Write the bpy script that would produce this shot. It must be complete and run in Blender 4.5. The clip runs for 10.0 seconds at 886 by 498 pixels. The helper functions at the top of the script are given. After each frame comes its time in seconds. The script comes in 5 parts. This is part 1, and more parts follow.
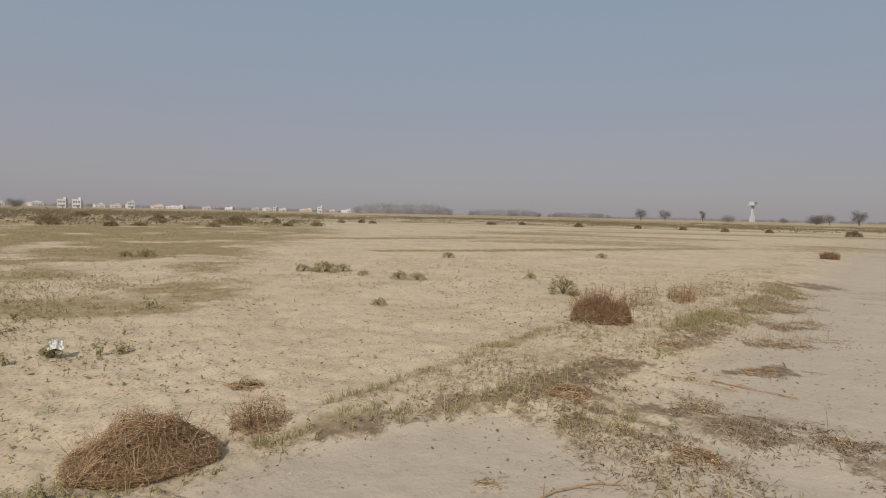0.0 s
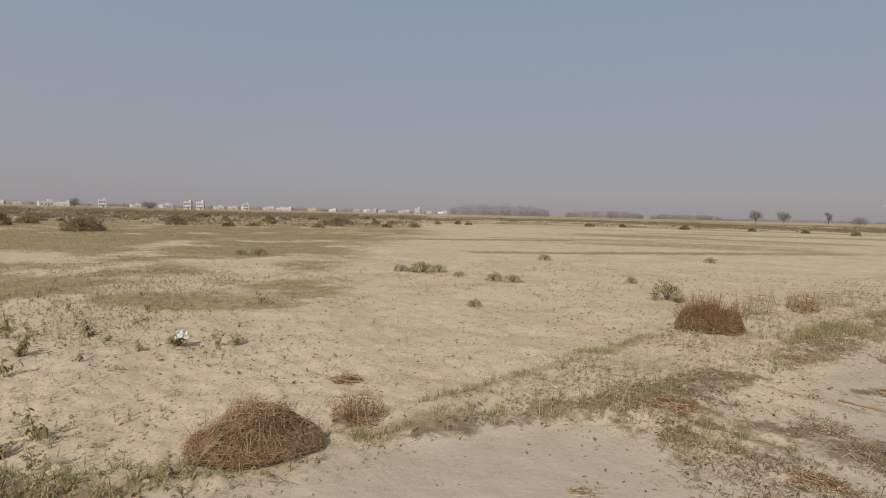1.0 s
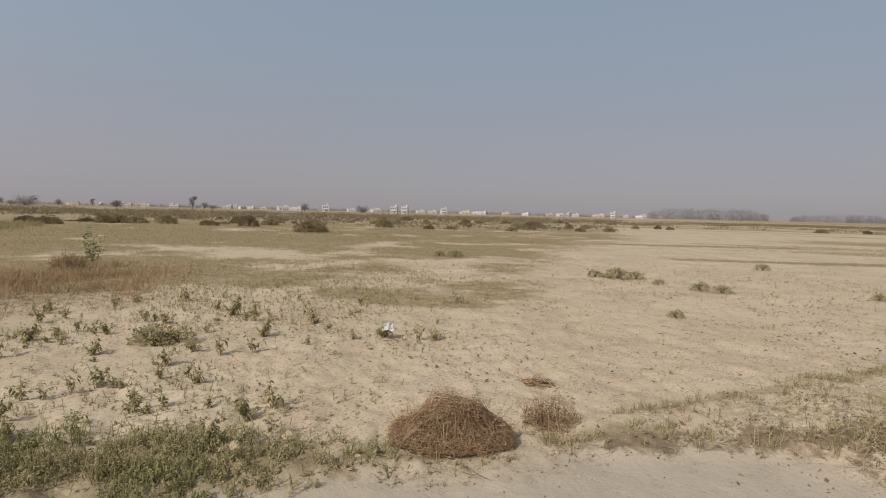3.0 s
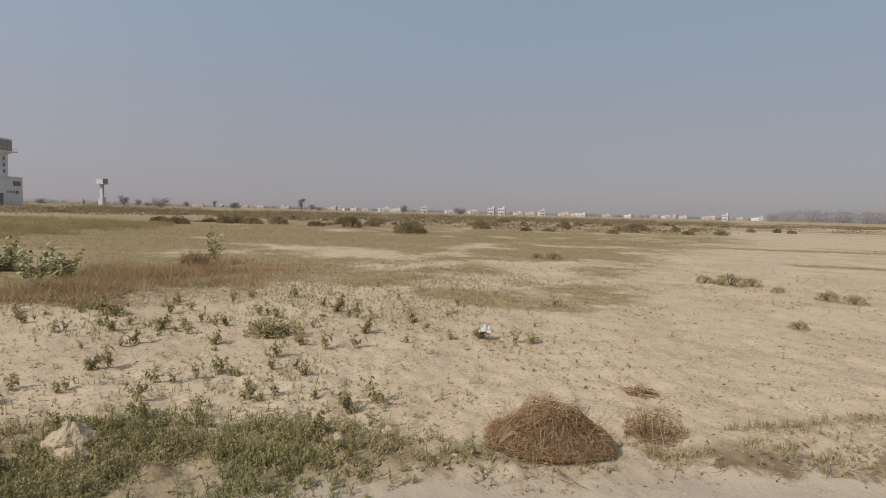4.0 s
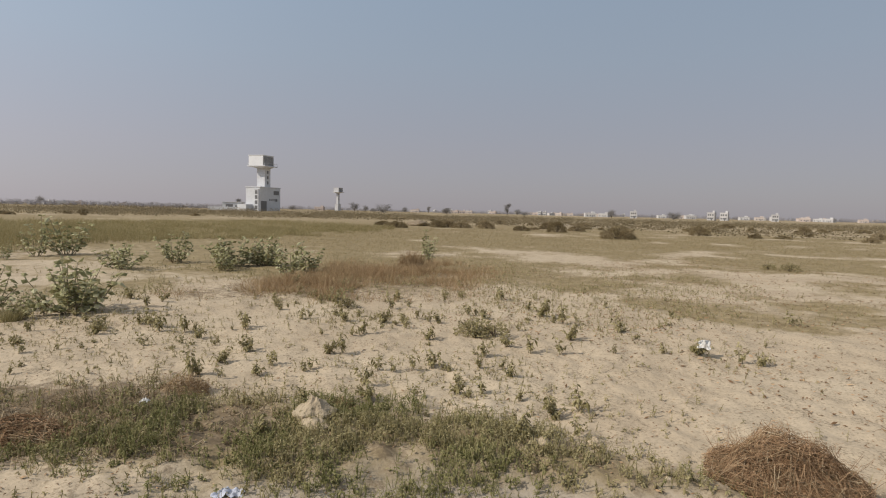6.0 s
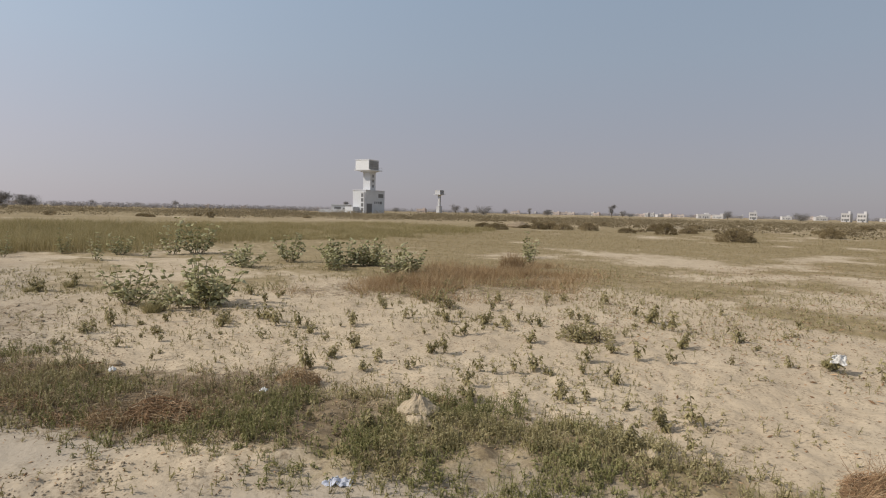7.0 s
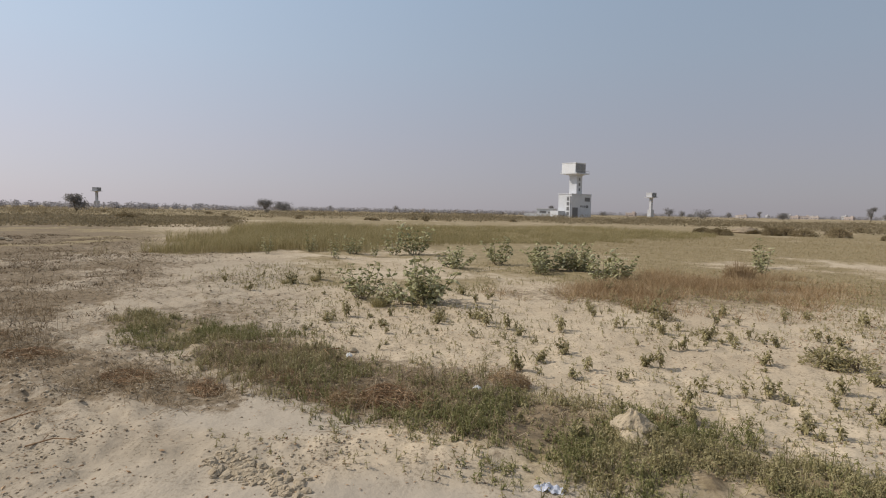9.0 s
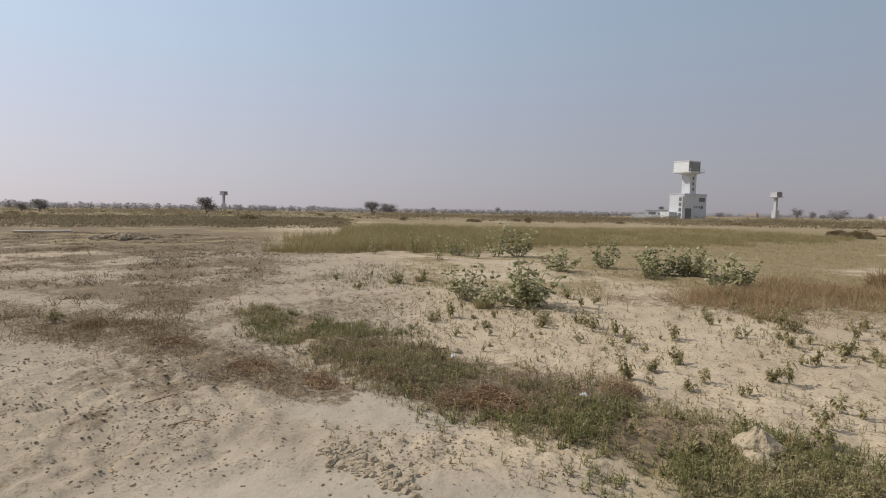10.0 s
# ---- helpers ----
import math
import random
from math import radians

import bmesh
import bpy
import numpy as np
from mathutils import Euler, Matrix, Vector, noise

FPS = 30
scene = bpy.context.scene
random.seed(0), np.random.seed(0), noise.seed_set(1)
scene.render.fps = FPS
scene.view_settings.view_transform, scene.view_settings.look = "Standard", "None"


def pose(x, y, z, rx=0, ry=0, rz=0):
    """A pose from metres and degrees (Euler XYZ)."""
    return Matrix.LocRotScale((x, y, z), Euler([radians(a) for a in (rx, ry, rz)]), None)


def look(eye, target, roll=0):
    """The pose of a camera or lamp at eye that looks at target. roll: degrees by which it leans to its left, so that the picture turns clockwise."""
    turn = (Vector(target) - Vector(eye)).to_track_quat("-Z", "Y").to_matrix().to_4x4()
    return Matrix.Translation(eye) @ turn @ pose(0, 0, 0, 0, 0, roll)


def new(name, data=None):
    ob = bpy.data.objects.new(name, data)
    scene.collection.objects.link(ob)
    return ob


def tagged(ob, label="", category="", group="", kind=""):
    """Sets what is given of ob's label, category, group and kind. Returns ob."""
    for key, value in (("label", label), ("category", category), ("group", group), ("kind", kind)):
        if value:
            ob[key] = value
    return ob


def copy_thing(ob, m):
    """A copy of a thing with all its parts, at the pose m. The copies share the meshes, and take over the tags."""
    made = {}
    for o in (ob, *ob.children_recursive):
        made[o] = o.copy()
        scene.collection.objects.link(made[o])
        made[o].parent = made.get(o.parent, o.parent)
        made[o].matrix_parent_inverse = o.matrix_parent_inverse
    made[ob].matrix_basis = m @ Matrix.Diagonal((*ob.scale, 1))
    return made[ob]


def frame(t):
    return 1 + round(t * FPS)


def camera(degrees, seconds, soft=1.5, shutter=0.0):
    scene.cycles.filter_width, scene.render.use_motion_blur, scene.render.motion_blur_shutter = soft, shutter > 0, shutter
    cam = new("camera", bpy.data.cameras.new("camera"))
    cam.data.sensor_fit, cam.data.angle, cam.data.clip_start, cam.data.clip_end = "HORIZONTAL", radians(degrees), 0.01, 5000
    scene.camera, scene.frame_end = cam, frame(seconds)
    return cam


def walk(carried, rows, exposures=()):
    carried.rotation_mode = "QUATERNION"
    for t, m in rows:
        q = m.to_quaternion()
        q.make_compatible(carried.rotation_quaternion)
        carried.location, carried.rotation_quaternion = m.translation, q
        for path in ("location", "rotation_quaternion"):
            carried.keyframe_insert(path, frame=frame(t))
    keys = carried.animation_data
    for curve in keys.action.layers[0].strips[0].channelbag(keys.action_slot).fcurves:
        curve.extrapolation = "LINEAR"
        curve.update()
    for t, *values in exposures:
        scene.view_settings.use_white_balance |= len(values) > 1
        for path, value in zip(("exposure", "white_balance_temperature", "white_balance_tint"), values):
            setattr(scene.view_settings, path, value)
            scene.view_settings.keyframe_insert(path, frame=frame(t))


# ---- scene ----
cam = camera(76.07, 10.0, soft=1.1)
PATH = [
    (0, pose(0.063, 0.112, 1.587, 86.45, -1.28, 0.00)),
    (0.5, pose(0.060, 0.110, 1.590, 86.41, -1.32, 4.80)),
    (1, pose(0.056, 0.107, 1.589, 86.39, -1.33, 9.64)),
    (1.5, pose(0.053, 0.103, 1.587, 86.36, -1.39, 14.46)),
    (2, pose(0.045, 0.100, 1.585, 86.28, -1.47, 19.23)),
    (2.5, pose(0.043, 0.094, 1.583, 86.31, -1.39, 24.08)),
    (4, pose(0.029, 0.083, 1.583, 86.27, -1.42, 38.69)),
    (4.5, pose(0.026, 0.073, 1.586, 86.22, -1.43, 43.77)),
    (5, pose(0.023, 0.065, 1.586, 86.25, -1.31, 48.89)),
    (5.5, pose(0.016, 0.058, 1.584, 86.27, -1.39, 54.05)),
    (7, pose(0.001, 0.033, 1.582, 86.23, -1.16, 69.26)),
    (7.5, pose(-0.007, 0.014, 1.585, 86.18, -1.24, 74.35)),
    (8, pose(-0.012, 0.001, 1.587, 86.20, -1.13, 79.49)),
    (8.5, pose(-0.013, -0.015, 1.589, 86.20, -1.09, 84.62)),
    (9, pose(-0.014, -0.039, 1.590, 86.24, -1.03, 89.74)),
    (9.5, pose(-0.011, -0.055, 1.593, 86.22, -0.95, 94.88)),
    (10, pose(-0.006, -0.078, 1.599, 86.21, -0.91, 99.99)),
]
walk(cam, PATH, exposures=[(0, -0.04, 6500, 10), (2.5, -0.02, 6500, 10), (5, 0.01, 6480, 10), (7.5, 0.06, 6400, 10), (10, 0.03, 6300, 10)])

# ---- sky and sun ----
SUN_AZ, SUN_EL = 168.0, 39.0
HAZE_GLOW = 1.0
world = bpy.data.worlds.new("sky")
scene.world = world
world.use_nodes = True
wt = world.node_tree
sky = wt.nodes.new("ShaderNodeTexSky")
sky.sky_type, sky.sun_disc = "NISHITA", False
sky.sun_elevation, sky.sun_rotation = radians(SUN_EL), radians(-SUN_AZ)
sky.air_density, sky.dust_density, sky.ozone_density, sky.altitude = 1.0, 1.2, 1.5, 0


def wmath(op, *args):
    q = wt.nodes.new("ShaderNodeMath")
    q.operation = op
    for k, v in enumerate(args):
        if isinstance(v, (int, float)):
            q.inputs[k].default_value = v
        else:
            wt.links.new(v, q.inputs[k])
    return q.outputs[0]


def wvec(op, a, b):
    q = wt.nodes.new("ShaderNodeVectorMath")
    q.operation = op
    for k, v in enumerate((a, b)):
        if isinstance(v, tuple):
            q.inputs[k].default_value = v
        elif v is not None:
            wt.links.new(v, q.inputs[k])
    return q


# dust haze: mauve grey along the horizon, thinning upwards, brighter towards the sun
way = wt.nodes.new("ShaderNodeTexCoord").outputs["Generated"]
split = wt.nodes.new("ShaderNodeSeparateXYZ")
wt.links.new(way, split.inputs[0])
sunward = wvec("DOT_PRODUCT", way, (-math.sin(radians(SUN_AZ)), math.cos(radians(SUN_AZ)), 0.35)).outputs["Value"]
glow = wmath("ADD", wmath("MULTIPLY", wmath("POWER", wmath("MAXIMUM", wmath("ADD", wmath("MULTIPLY", sunward, 0.5), 0.5), 0.0), 3.0), HAZE_GLOW), 1.0)
up = wmath("MAXIMUM", split.outputs[2], 0.0)
ramp_haze = wt.nodes.new("ShaderNodeValToRGB")
wt.links.new(up, ramp_haze.inputs[0])
stops = ((0.0, (0.340, 0.315, 0.338)), (0.10, (0.343, 0.333, 0.370)), (0.25, (0.315, 0.362, 0.427)), (0.42, (0.285, 0.365, 0.462)), (0.62, (0.35, 0.37, 0.405)), (1.0, (0.40, 0.40, 0.41)))
while len(ramp_haze.color_ramp.elements) < len(stops):
    ramp_haze.color_ramp.elements.new(0.5)
for e, (p, c) in zip(ramp_haze.color_ramp.elements, stops):
    e.position, e.color = p, (*c, 1)
haze = wvec("SCALE", ramp_haze.outputs[0], None)
wt.links.new(glow, haze.inputs["Scale"])
clear = wvec("SCALE", sky.outputs[0], None)
clear.inputs["Scale"].default_value = 0.07
both = wt.nodes.new("ShaderNodeMix")
both.data_type = "RGBA"
both.inputs[0].default_value = 0.82
wt.links.new(clear.outputs[0], both.inputs[6])
wt.links.new(haze.outputs[0], both.inputs[7])
wt.links.new(both.outputs[2], wt.nodes["Background"].inputs[0])
wt.nodes["Background"].inputs[1].default_value = 1.0
sun = new("sun", bpy.data.lights.new("sun", "SUN"))
sun.data.energy, sun.data.angle, sun.data.color = 3.35, radians(2.5), (1.0, 0.905, 0.77)
toward = Vector((-math.sin(radians(SUN_AZ)) * math.cos(radians(SUN_EL)), math.cos(radians(SUN_AZ)) * math.cos(radians(SUN_EL)), math.sin(radians(SUN_EL))))
sun.matrix_world = look(toward * 50, (0, 0, 0))
scene.view_settings.exposure = 0.0


# ---- materials ----
def material(name, colours, scale=4.0, rough=0.9, bump=0.2, island=0.0, translucent=0.0, fine=6.0, random_object=0.0):
    """Diffuse surface: noise at two scales over a ramp of colours, varied per piece."""
    m = bpy.data.materials.new(name)
    m.use_nodes = True
    nt = m.node_tree
    n, l = nt.nodes, nt.links
    b = n["Principled BSDF"]
    b.inputs["Roughness"].default_value = rough
    b.inputs["Specular IOR Level"].default_value = 0.2
    co = n.new("ShaderNodeTexCoord")
    big, small = n.new("ShaderNodeTexNoise"), n.new("ShaderNodeTexNoise")
    big.inputs["Scale"].default_value, small.inputs["Scale"].default_value = scale, scale * fine
    big.inputs["Detail"].default_value, small.inputs["Detail"].default_value = 5, 4
    for q in (big, small):
        l.new(co.outputs["Object"], q.inputs["Vector"])
    mix = n.new("ShaderNodeMath")
    mix.operation = "MULTIPLY_ADD"
    mix.inputs[1].default_value = 0.45
    half = n.new("ShaderNodeMath")
    half.operation = "MULTIPLY"
    half.inputs[1].default_value = 0.6
    l.new(big.outputs["Fac"], half.inputs[0])
    l.new(small.outputs["Fac"], mix.inputs[0])
    l.new(half.outputs[0], mix.inputs[2])
    value = mix.outputs[0]
    for kind, socket, amount in (("ShaderNodeNewGeometry", "Random Per Island", island), ("ShaderNodeObjectInfo", "Random", random_object)):
        if amount:
            g = n.new(kind)
            ma = n.new("ShaderNodeMath")
            ma.operation = "MULTIPLY_ADD"
            ma.inputs[1].default_value = amount
            sub = n.new("ShaderNodeMath")
            sub.operation = "SUBTRACT"
            sub.inputs[1].default_value = amount / 2
            l.new(value, sub.inputs[0])
            l.new(g.outputs[socket], ma.inputs[0])
            l.new(sub.outputs[0], ma.inputs[2])
            value = ma.outputs[0]
    ramp = n.new("ShaderNodeValToRGB")
    e = ramp.color_ramp.elements
    while len(e) < len(colours):
        e.new(0.5)
    for k, c in enumerate(colours):
        e[k].position = 0.28 + 0.5 * k / max(1, len(colours) - 1)
        e[k].color = (*c, 1)
    l.new(value, ramp.inputs[0])
    l.new(ramp.outputs[0], b.inputs["Base Color"])
    if bump:
        bu = n.new("ShaderNodeBump")
        bu.inputs["Strength"].default_value = bump
        bu.inputs["Distance"].default_value = 0.02
        l.new(small.outputs["Fac"], bu.inputs["Height"])
        l.new(bu.outputs[0], b.inputs["Normal"])
    if translucent:
        tr = n.new("ShaderNodeBsdfTranslucent")
        l.new(ramp.outputs[0], tr.inputs[0])
        ms = n.new("ShaderNodeMixShader")
        ms.inputs[0].default_value = translucent
        l.new(b.outputs[0], ms.inputs[1])
        l.new(tr.outputs[0], ms.inputs[2])
        l.new(ms.outputs[0], n["Material Output"].inputs[0])
    return m


def ground_material():
    """Pale sandy soil with crust, pits and litter, dry grass thatch where it grows, smooth on the driven track."""
    m = bpy.data.materials.new("sandy_soil")
    m.use_nodes = True
    nt = m.node_tree
    n, l = nt.nodes, nt.links
    b = n["Principled BSDF"]
    b.inputs["Roughness"].default_value = 0.95
    b.inputs["Specular IOR Level"].default_value = 0.15
    co = n.new("ShaderNodeTexCoord")

    def tex(scale, detail=5.0, rough=0.55):
        q = n.new("ShaderNodeTexNoise")
        q.inputs["Scale"].default_value, q.inputs["Detail"].default_value, q.inputs["Roughness"].default_value = scale, detail, rough
        l.new(co.outputs["Object"], q.inputs["Vector"])
        return q.outputs["Fac"]

    def attr(name):
        q = n.new("ShaderNodeAttribute")
        q.attribute_name = name
        return q.outputs["Fac"]

    def ramp(value, stops):
        q = n.new("ShaderNodeValToRGB")
        e = q.color_ramp.elements
        while len(e) < len(stops):
            e.new(0.5)
        for k, (p, c) in enumerate(stops):
            e[k].position, e[k].color = p, (*c, 1) if isinstance(c, tuple) else (c, c, c, 1)
        l.new(value, q.inputs[0])
        return q.outputs[0]

    def math2(op, a, c):
        q = n.new("ShaderNodeMath")
        q.operation = op
        for k, v in enumerate((a, c)):
            if isinstance(v, (int, float)):
                q.inputs[k].default_value = v
            else:
                l.new(v, q.inputs[k])
        return q.outputs[0]

    def mixc(f, a, c):
        q = n.new("ShaderNodeMix")
        q.data_type = "RGBA"
        l.new(f, q.inputs[0])
        for k, v in ((6, a), (7, c)):
            if isinstance(v, tuple):
                q.inputs[k].default_value = (*v, 1)
            else:
                l.new(v, q.inputs[k])
        return q.outputs[2]

    sand = ramp(tex(0.6), [(0.3, (0.43, 0.345, 0.245)), (0.5, (0.49, 0.40, 0.288)), (0.72, (0.54, 0.45, 0.33))])
    grit = ramp(tex(28, 6, 0.7), [(0.34, 0.72), (0.5, 0.98), (0.68, 1.06)])
    q = n.new("ShaderNodeMix")
    q.data_type, q.blend_type = "RGBA", "MULTIPLY"
    q.inputs[0].default_value = 0.75
    l.new(sand, q.inputs[6])
    l.new(grit, q.inputs[7])
    sand = q.outputs[2]
    pale = ramp(tex(1.3), [(0.3, (0.275, 0.234, 0.182)), (0.7, (0.35, 0.30, 0.238))])
    soil = mixc(math2("MULTIPLY", attr("grey"), 0.8), sand, pale)
    soil = mixc(math2("MULTIPLY", attr("pad"), 0.55), soil, (0.455, 0.395, 0.32))
    thatch = ramp(tex(3.0, 7, 0.65), [(0.3, (0.18, 0.138, 0.07)), (0.5, (0.255, 0.20, 0.108)), (0.7, (0.35, 0.28, 0.16))])
    cf = ramp(math2("ADD", attr("cover"), math2("MULTIPLY", math2("SUBTRACT", tex(1.9, 9, 0.74), 0.5), 2.1)), [(0.20, 0.0), (0.70, 0.92)])
    soil = mixc(cf, soil, thatch)
    litter = ramp(tex(9.0, 6, 0.7), [(0.35, (0.115, 0.086, 0.054)), (0.6, (0.24, 0.182, 0.118))])
    lf = ramp(math2("ADD", attr("straw"), math2("MULTIPLY", math2("SUBTRACT", tex(6.0, 9, 0.78), 0.5), 3.0)), [(0.30, 0.0), (0.74, 0.95)])
    soil = mixc(lf, soil, litter)
    fleck = ramp(math2("MULTIPLY", tex(42, 3, 0.6), math2("ADD", tex(3.3, 4, 0.6), 0.5)), [(0.56, 0.0), (0.66, 0.6)])
    fleck = math2("MULTIPLY", fleck, math2("SUBTRACT", 1.0, math2("MULTIPLY", attr("pad"), 0.7)))
    soil = mixc(fleck, soil, (0.16, 0.125, 0.08))
    l.new(soil, b.inputs["Base Color"])
    h = math2("ADD", math2("MULTIPLY", tex(22, 7, 0.65), 0.5), tex(5, 6, 0.6))
    bu = n.new("ShaderNodeBump")
    bu.inputs["Strength"].default_value, bu.inputs["Distance"].default_value = 0.38, 0.05
    l.new(h, bu.inputs["Height"])
    l.new(bu.outputs[0], b.inputs["Normal"])
    return m


M_GROUND = ground_material()
M_WEED = material("weed_leaf", [(0.15, 0.15, 0.055), (0.24, 0.23, 0.095), (0.35, 0.315, 0.16)], 3, 0.8, 0, 0.5, 0.25)
M_SEEDLING = material("dusty_leaf", [(0.22, 0.192, 0.088), (0.35, 0.306, 0.158), (0.50, 0.435, 0.25)], 3, 0.8, 0, 0.5, 0.35)
M_STRAW = material("dry_straw", [(0.20, 0.145, 0.085), (0.32, 0.24, 0.145), (0.47, 0.375, 0.25)], 5, 0.9, 0, 0.6)
M_TWIG = material("dead_twig", [(0.15, 0.09, 0.048), (0.29, 0.18, 0.10), (0.46, 0.315, 0.19)], 6, 0.9, 0, 0.6)
M_LITTER = material("broken_dead_stem", [(0.10, 0.07, 0.042), (0.20, 0.145, 0.092), (0.36, 0.285, 0.195)], 8, 0.9, 0, 0.7)
M_RED = material("russet_twig", [(0.14, 0.075, 0.04), (0.22, 0.125, 0.068), (0.31, 0.20, 0.12)], 6, 0.9, 0, 0.6)
M_MILK = material("grey_green_leaf", [(0.23, 0.225, 0.105), (0.345, 0.33, 0.17), (0.48, 0.455, 0.285)], 5, 0.7, 0, 0.6, 0.2)
M_BARK = material("pale_stem", [(0.22, 0.19, 0.13), (0.34, 0.29, 0.2)], 8, 0.9, 0.3, 0.3)
M_GRASS = material("tall_grass_blade", [(0.20, 0.165, 0.075), (0.33, 0.28, 0.14), (0.49, 0.415, 0.25)], 0.8, 0.85, 0, 0.3, 0.35)
M_OLIVE = material("short_dry_grass", [(0.29, 0.23, 0.12), (0.37, 0.30, 0.168), (0.46, 0.38, 0.235)], 0.3, 0.9, 0, 0.3, 0.35)
M_FUZZ = material("russet_weed", [(0.27, 0.175, 0.093), (0.38, 0.266, 0.148), (0.485, 0.37, 0.227)], 0.6, 0.85, 0, 0.5, 0.2)
M_BUSH = material("dark_bush_leaf", [(0.18, 0.14, 0.072), (0.27, 0.212, 0.118), (0.37, 0.295, 0.18)], 1.2, 0.9, 0, 0.35, 0.25, random_object=0.35)
M_SCRUB = material("dusty_scrub_leaf", [(0.19, 0.155, 0.095), (0.26, 0.215, 0.135), (0.34, 0.28, 0.19)], 0.06, 0.9, 0, 0.35, 0.4)
# tree foliage lightened and greyed, with the haze of distance in its colour
M_TREE = material("hazed_tree_leaf", [(0.23, 0.22, 0.21), (0.28, 0.265, 0.255), (0.33, 0.315, 0.30)], 0.5, 0.9, 0, 0.3, 0.45, random_object=0.3)
# aerial haze put into the leaf colour: pale mauve grey for the horizon belts
M_GROVE = material("hazed_far_leaf", [(0.36, 0.345, 0.36), (0.40, 0.38, 0.395), (0.44, 0.42, 0.435)], 0.1, 0.95, 0, 0.15, 0.5)
M_TRUNK = material("trunk_bark", [(0.10, 0.08, 0.06), (0.18, 0.145, 0.11)], 3, 0.95, 0.5)
M_CLOD = material("dried_clay", [(0.36, 0.29, 0.20), (0.45, 0.37, 0.262), (0.53, 0.45, 0.33)], 9, 0.95, 0.7, 0.2)
M_STONE = material("soil_crumb", [(0.23, 0.18, 0.125), (0.35, 0.285, 0.20), (0.47, 0.395, 0.295)], 14, 0.95, 0.4, 0.6)
M_CONCRETE = material("bare_concrete", [(0.50, 0.51, 0.535), (0.60, 0.61, 0.635), (0.68, 0.69, 0.715)], 0.25, 0.9, 0.2)
M_WHITE = material("white_paint", [(0.70, 0.71, 0.73), (0.78, 0.79, 0.81), (0.84, 0.85, 0.87)], 0.3, 0.8, 0.05, 0, 0, 6, 0.3)
# white walls of the far houses, dulled in colour to stand for haze
M_TOWN = material("hazed_white_plaster", [(0.47, 0.455, 0.45), (0.55, 0.535, 0.53), (0.63, 0.615, 0.61)], 0.3, 0.85, 0.05, 0, 0, 6, 0.5)
M_PEACH = material("pinkish_plaster", [(0.44, 0.36, 0.32), (0.52, 0.44, 0.40), (0.60, 0.53, 0.48)], 0.3, 0.85, 0.05, 0, 0, 6, 0.5)
# far towers' concrete and paint, faded by colour towards the hazy sky
M_PALE = material("hazed_concrete", [(0.43, 0.43, 0.445), (0.50, 0.50, 0.515), (0.57, 0.57, 0.585)], 0.25, 0.9, 0.2)
M_LOUVRE = material("grey_louvre", [(0.20, 0.205, 0.215), (0.26, 0.265, 0.275), (0.32, 0.325, 0.335)], 0.6, 0.6, 0.1)
# distant windows and doors, lifted from near black to grey to imitate haze
M_DARK = material("hazed_opening", [(0.13, 0.13, 0.135), (0.20, 0.20, 0.205)], 2, 0.4, 0)
M_BAG = material("white_plastic", [(0.70, 0.69, 0.66), (0.82, 0.81, 0.79)], 20, 0.35, 0.1, 0, 0.2)
M_RAG = material("bluish_plastic", [(0.20, 0.23, 0.36), (0.42, 0.45, 0.55), (0.62, 0.64, 0.70)], 22, 0.45, 0.2, 0.3)
M_SLAB = material("weathered_slab", [(0.45, 0.4, 0.33), (0.58, 0.53, 0.45)], 2, 0.9, 0.3)


# ---- shape helpers ----
def pol(az, r):
    """Plan place at a bearing (degrees, anticlockwise from +y) and distance."""
    return -math.sin(radians(az)) * r, math.cos(radians(az)) * r


TABLE = np.random.RandomState(7).rand(256, 256)


def vnoise(x, y, scale):
    x, y = np.asarray(x, float) / scale + 1000.3, np.asarray(y, float) / scale + 1000.7
    i, j = np.floor(x).astype(int), np.floor(y).astype(int)
    u, v = x - i, y - j
    u, v = u * u * (3 - 2 * u), v * v * (3 - 2 * v)
    a, b, c, d = (TABLE[(i + p) % 256, (j + q) % 256] for p, q in ((0, 0), (1, 0), (0, 1), (1, 1)))
    return (a * (1 - u) + b * u) * (1 - v) + (c * (1 - u) + d * u) * v


def fbm(x, y, scale, octaves=4):
    t, w, s = 0.0, 0.5, 0.0
    for _ in range(octaves):
        t, s = t + w * vnoise(x, y, scale), s + w
        scale, w = scale / 2.1, w * 0.55
    return t / s


def step(a, b, v):
    v = np.clip((v - a) / (b - a), 0, 1)
    return v * v * (3 - 2 * v)


def stroke(x, y, line, soft=0.5):
    """1 along a polyline of (x, y, radius), falling to 0 at its edge."""
    best = np.zeros(np.shape(x))
    for (x0, y0, r0), (x1, y1, r1) in zip(line, line[1:]):
        dx, dy = x1 - x0, y1 - y0
        t = np.clip(((x - x0) * dx + (y - y0) * dy) / (dx * dx + dy * dy), 0, 1)
        r = r0 + (r1 - r0) * t
        d = np.hypot(x - x0 - t * dx, y - y0 - t * dy) / r
        best = np.maximum(best, 1 - step(1 - soft, 1 + soft, d))
    return best


def inside(x, y, poly):
    n, c = len(poly), np.zeros(np.shape(x), bool)
    for k in range(n):
        (x0, y0), (x1, y1) = poly[k], poly[k - 1]
        c ^= ((y0 > y) != (y1 > y)) & (x < (x1 - x0) * (y - y0) / (y1 - y0 + 1e-12) + x0)
    return c


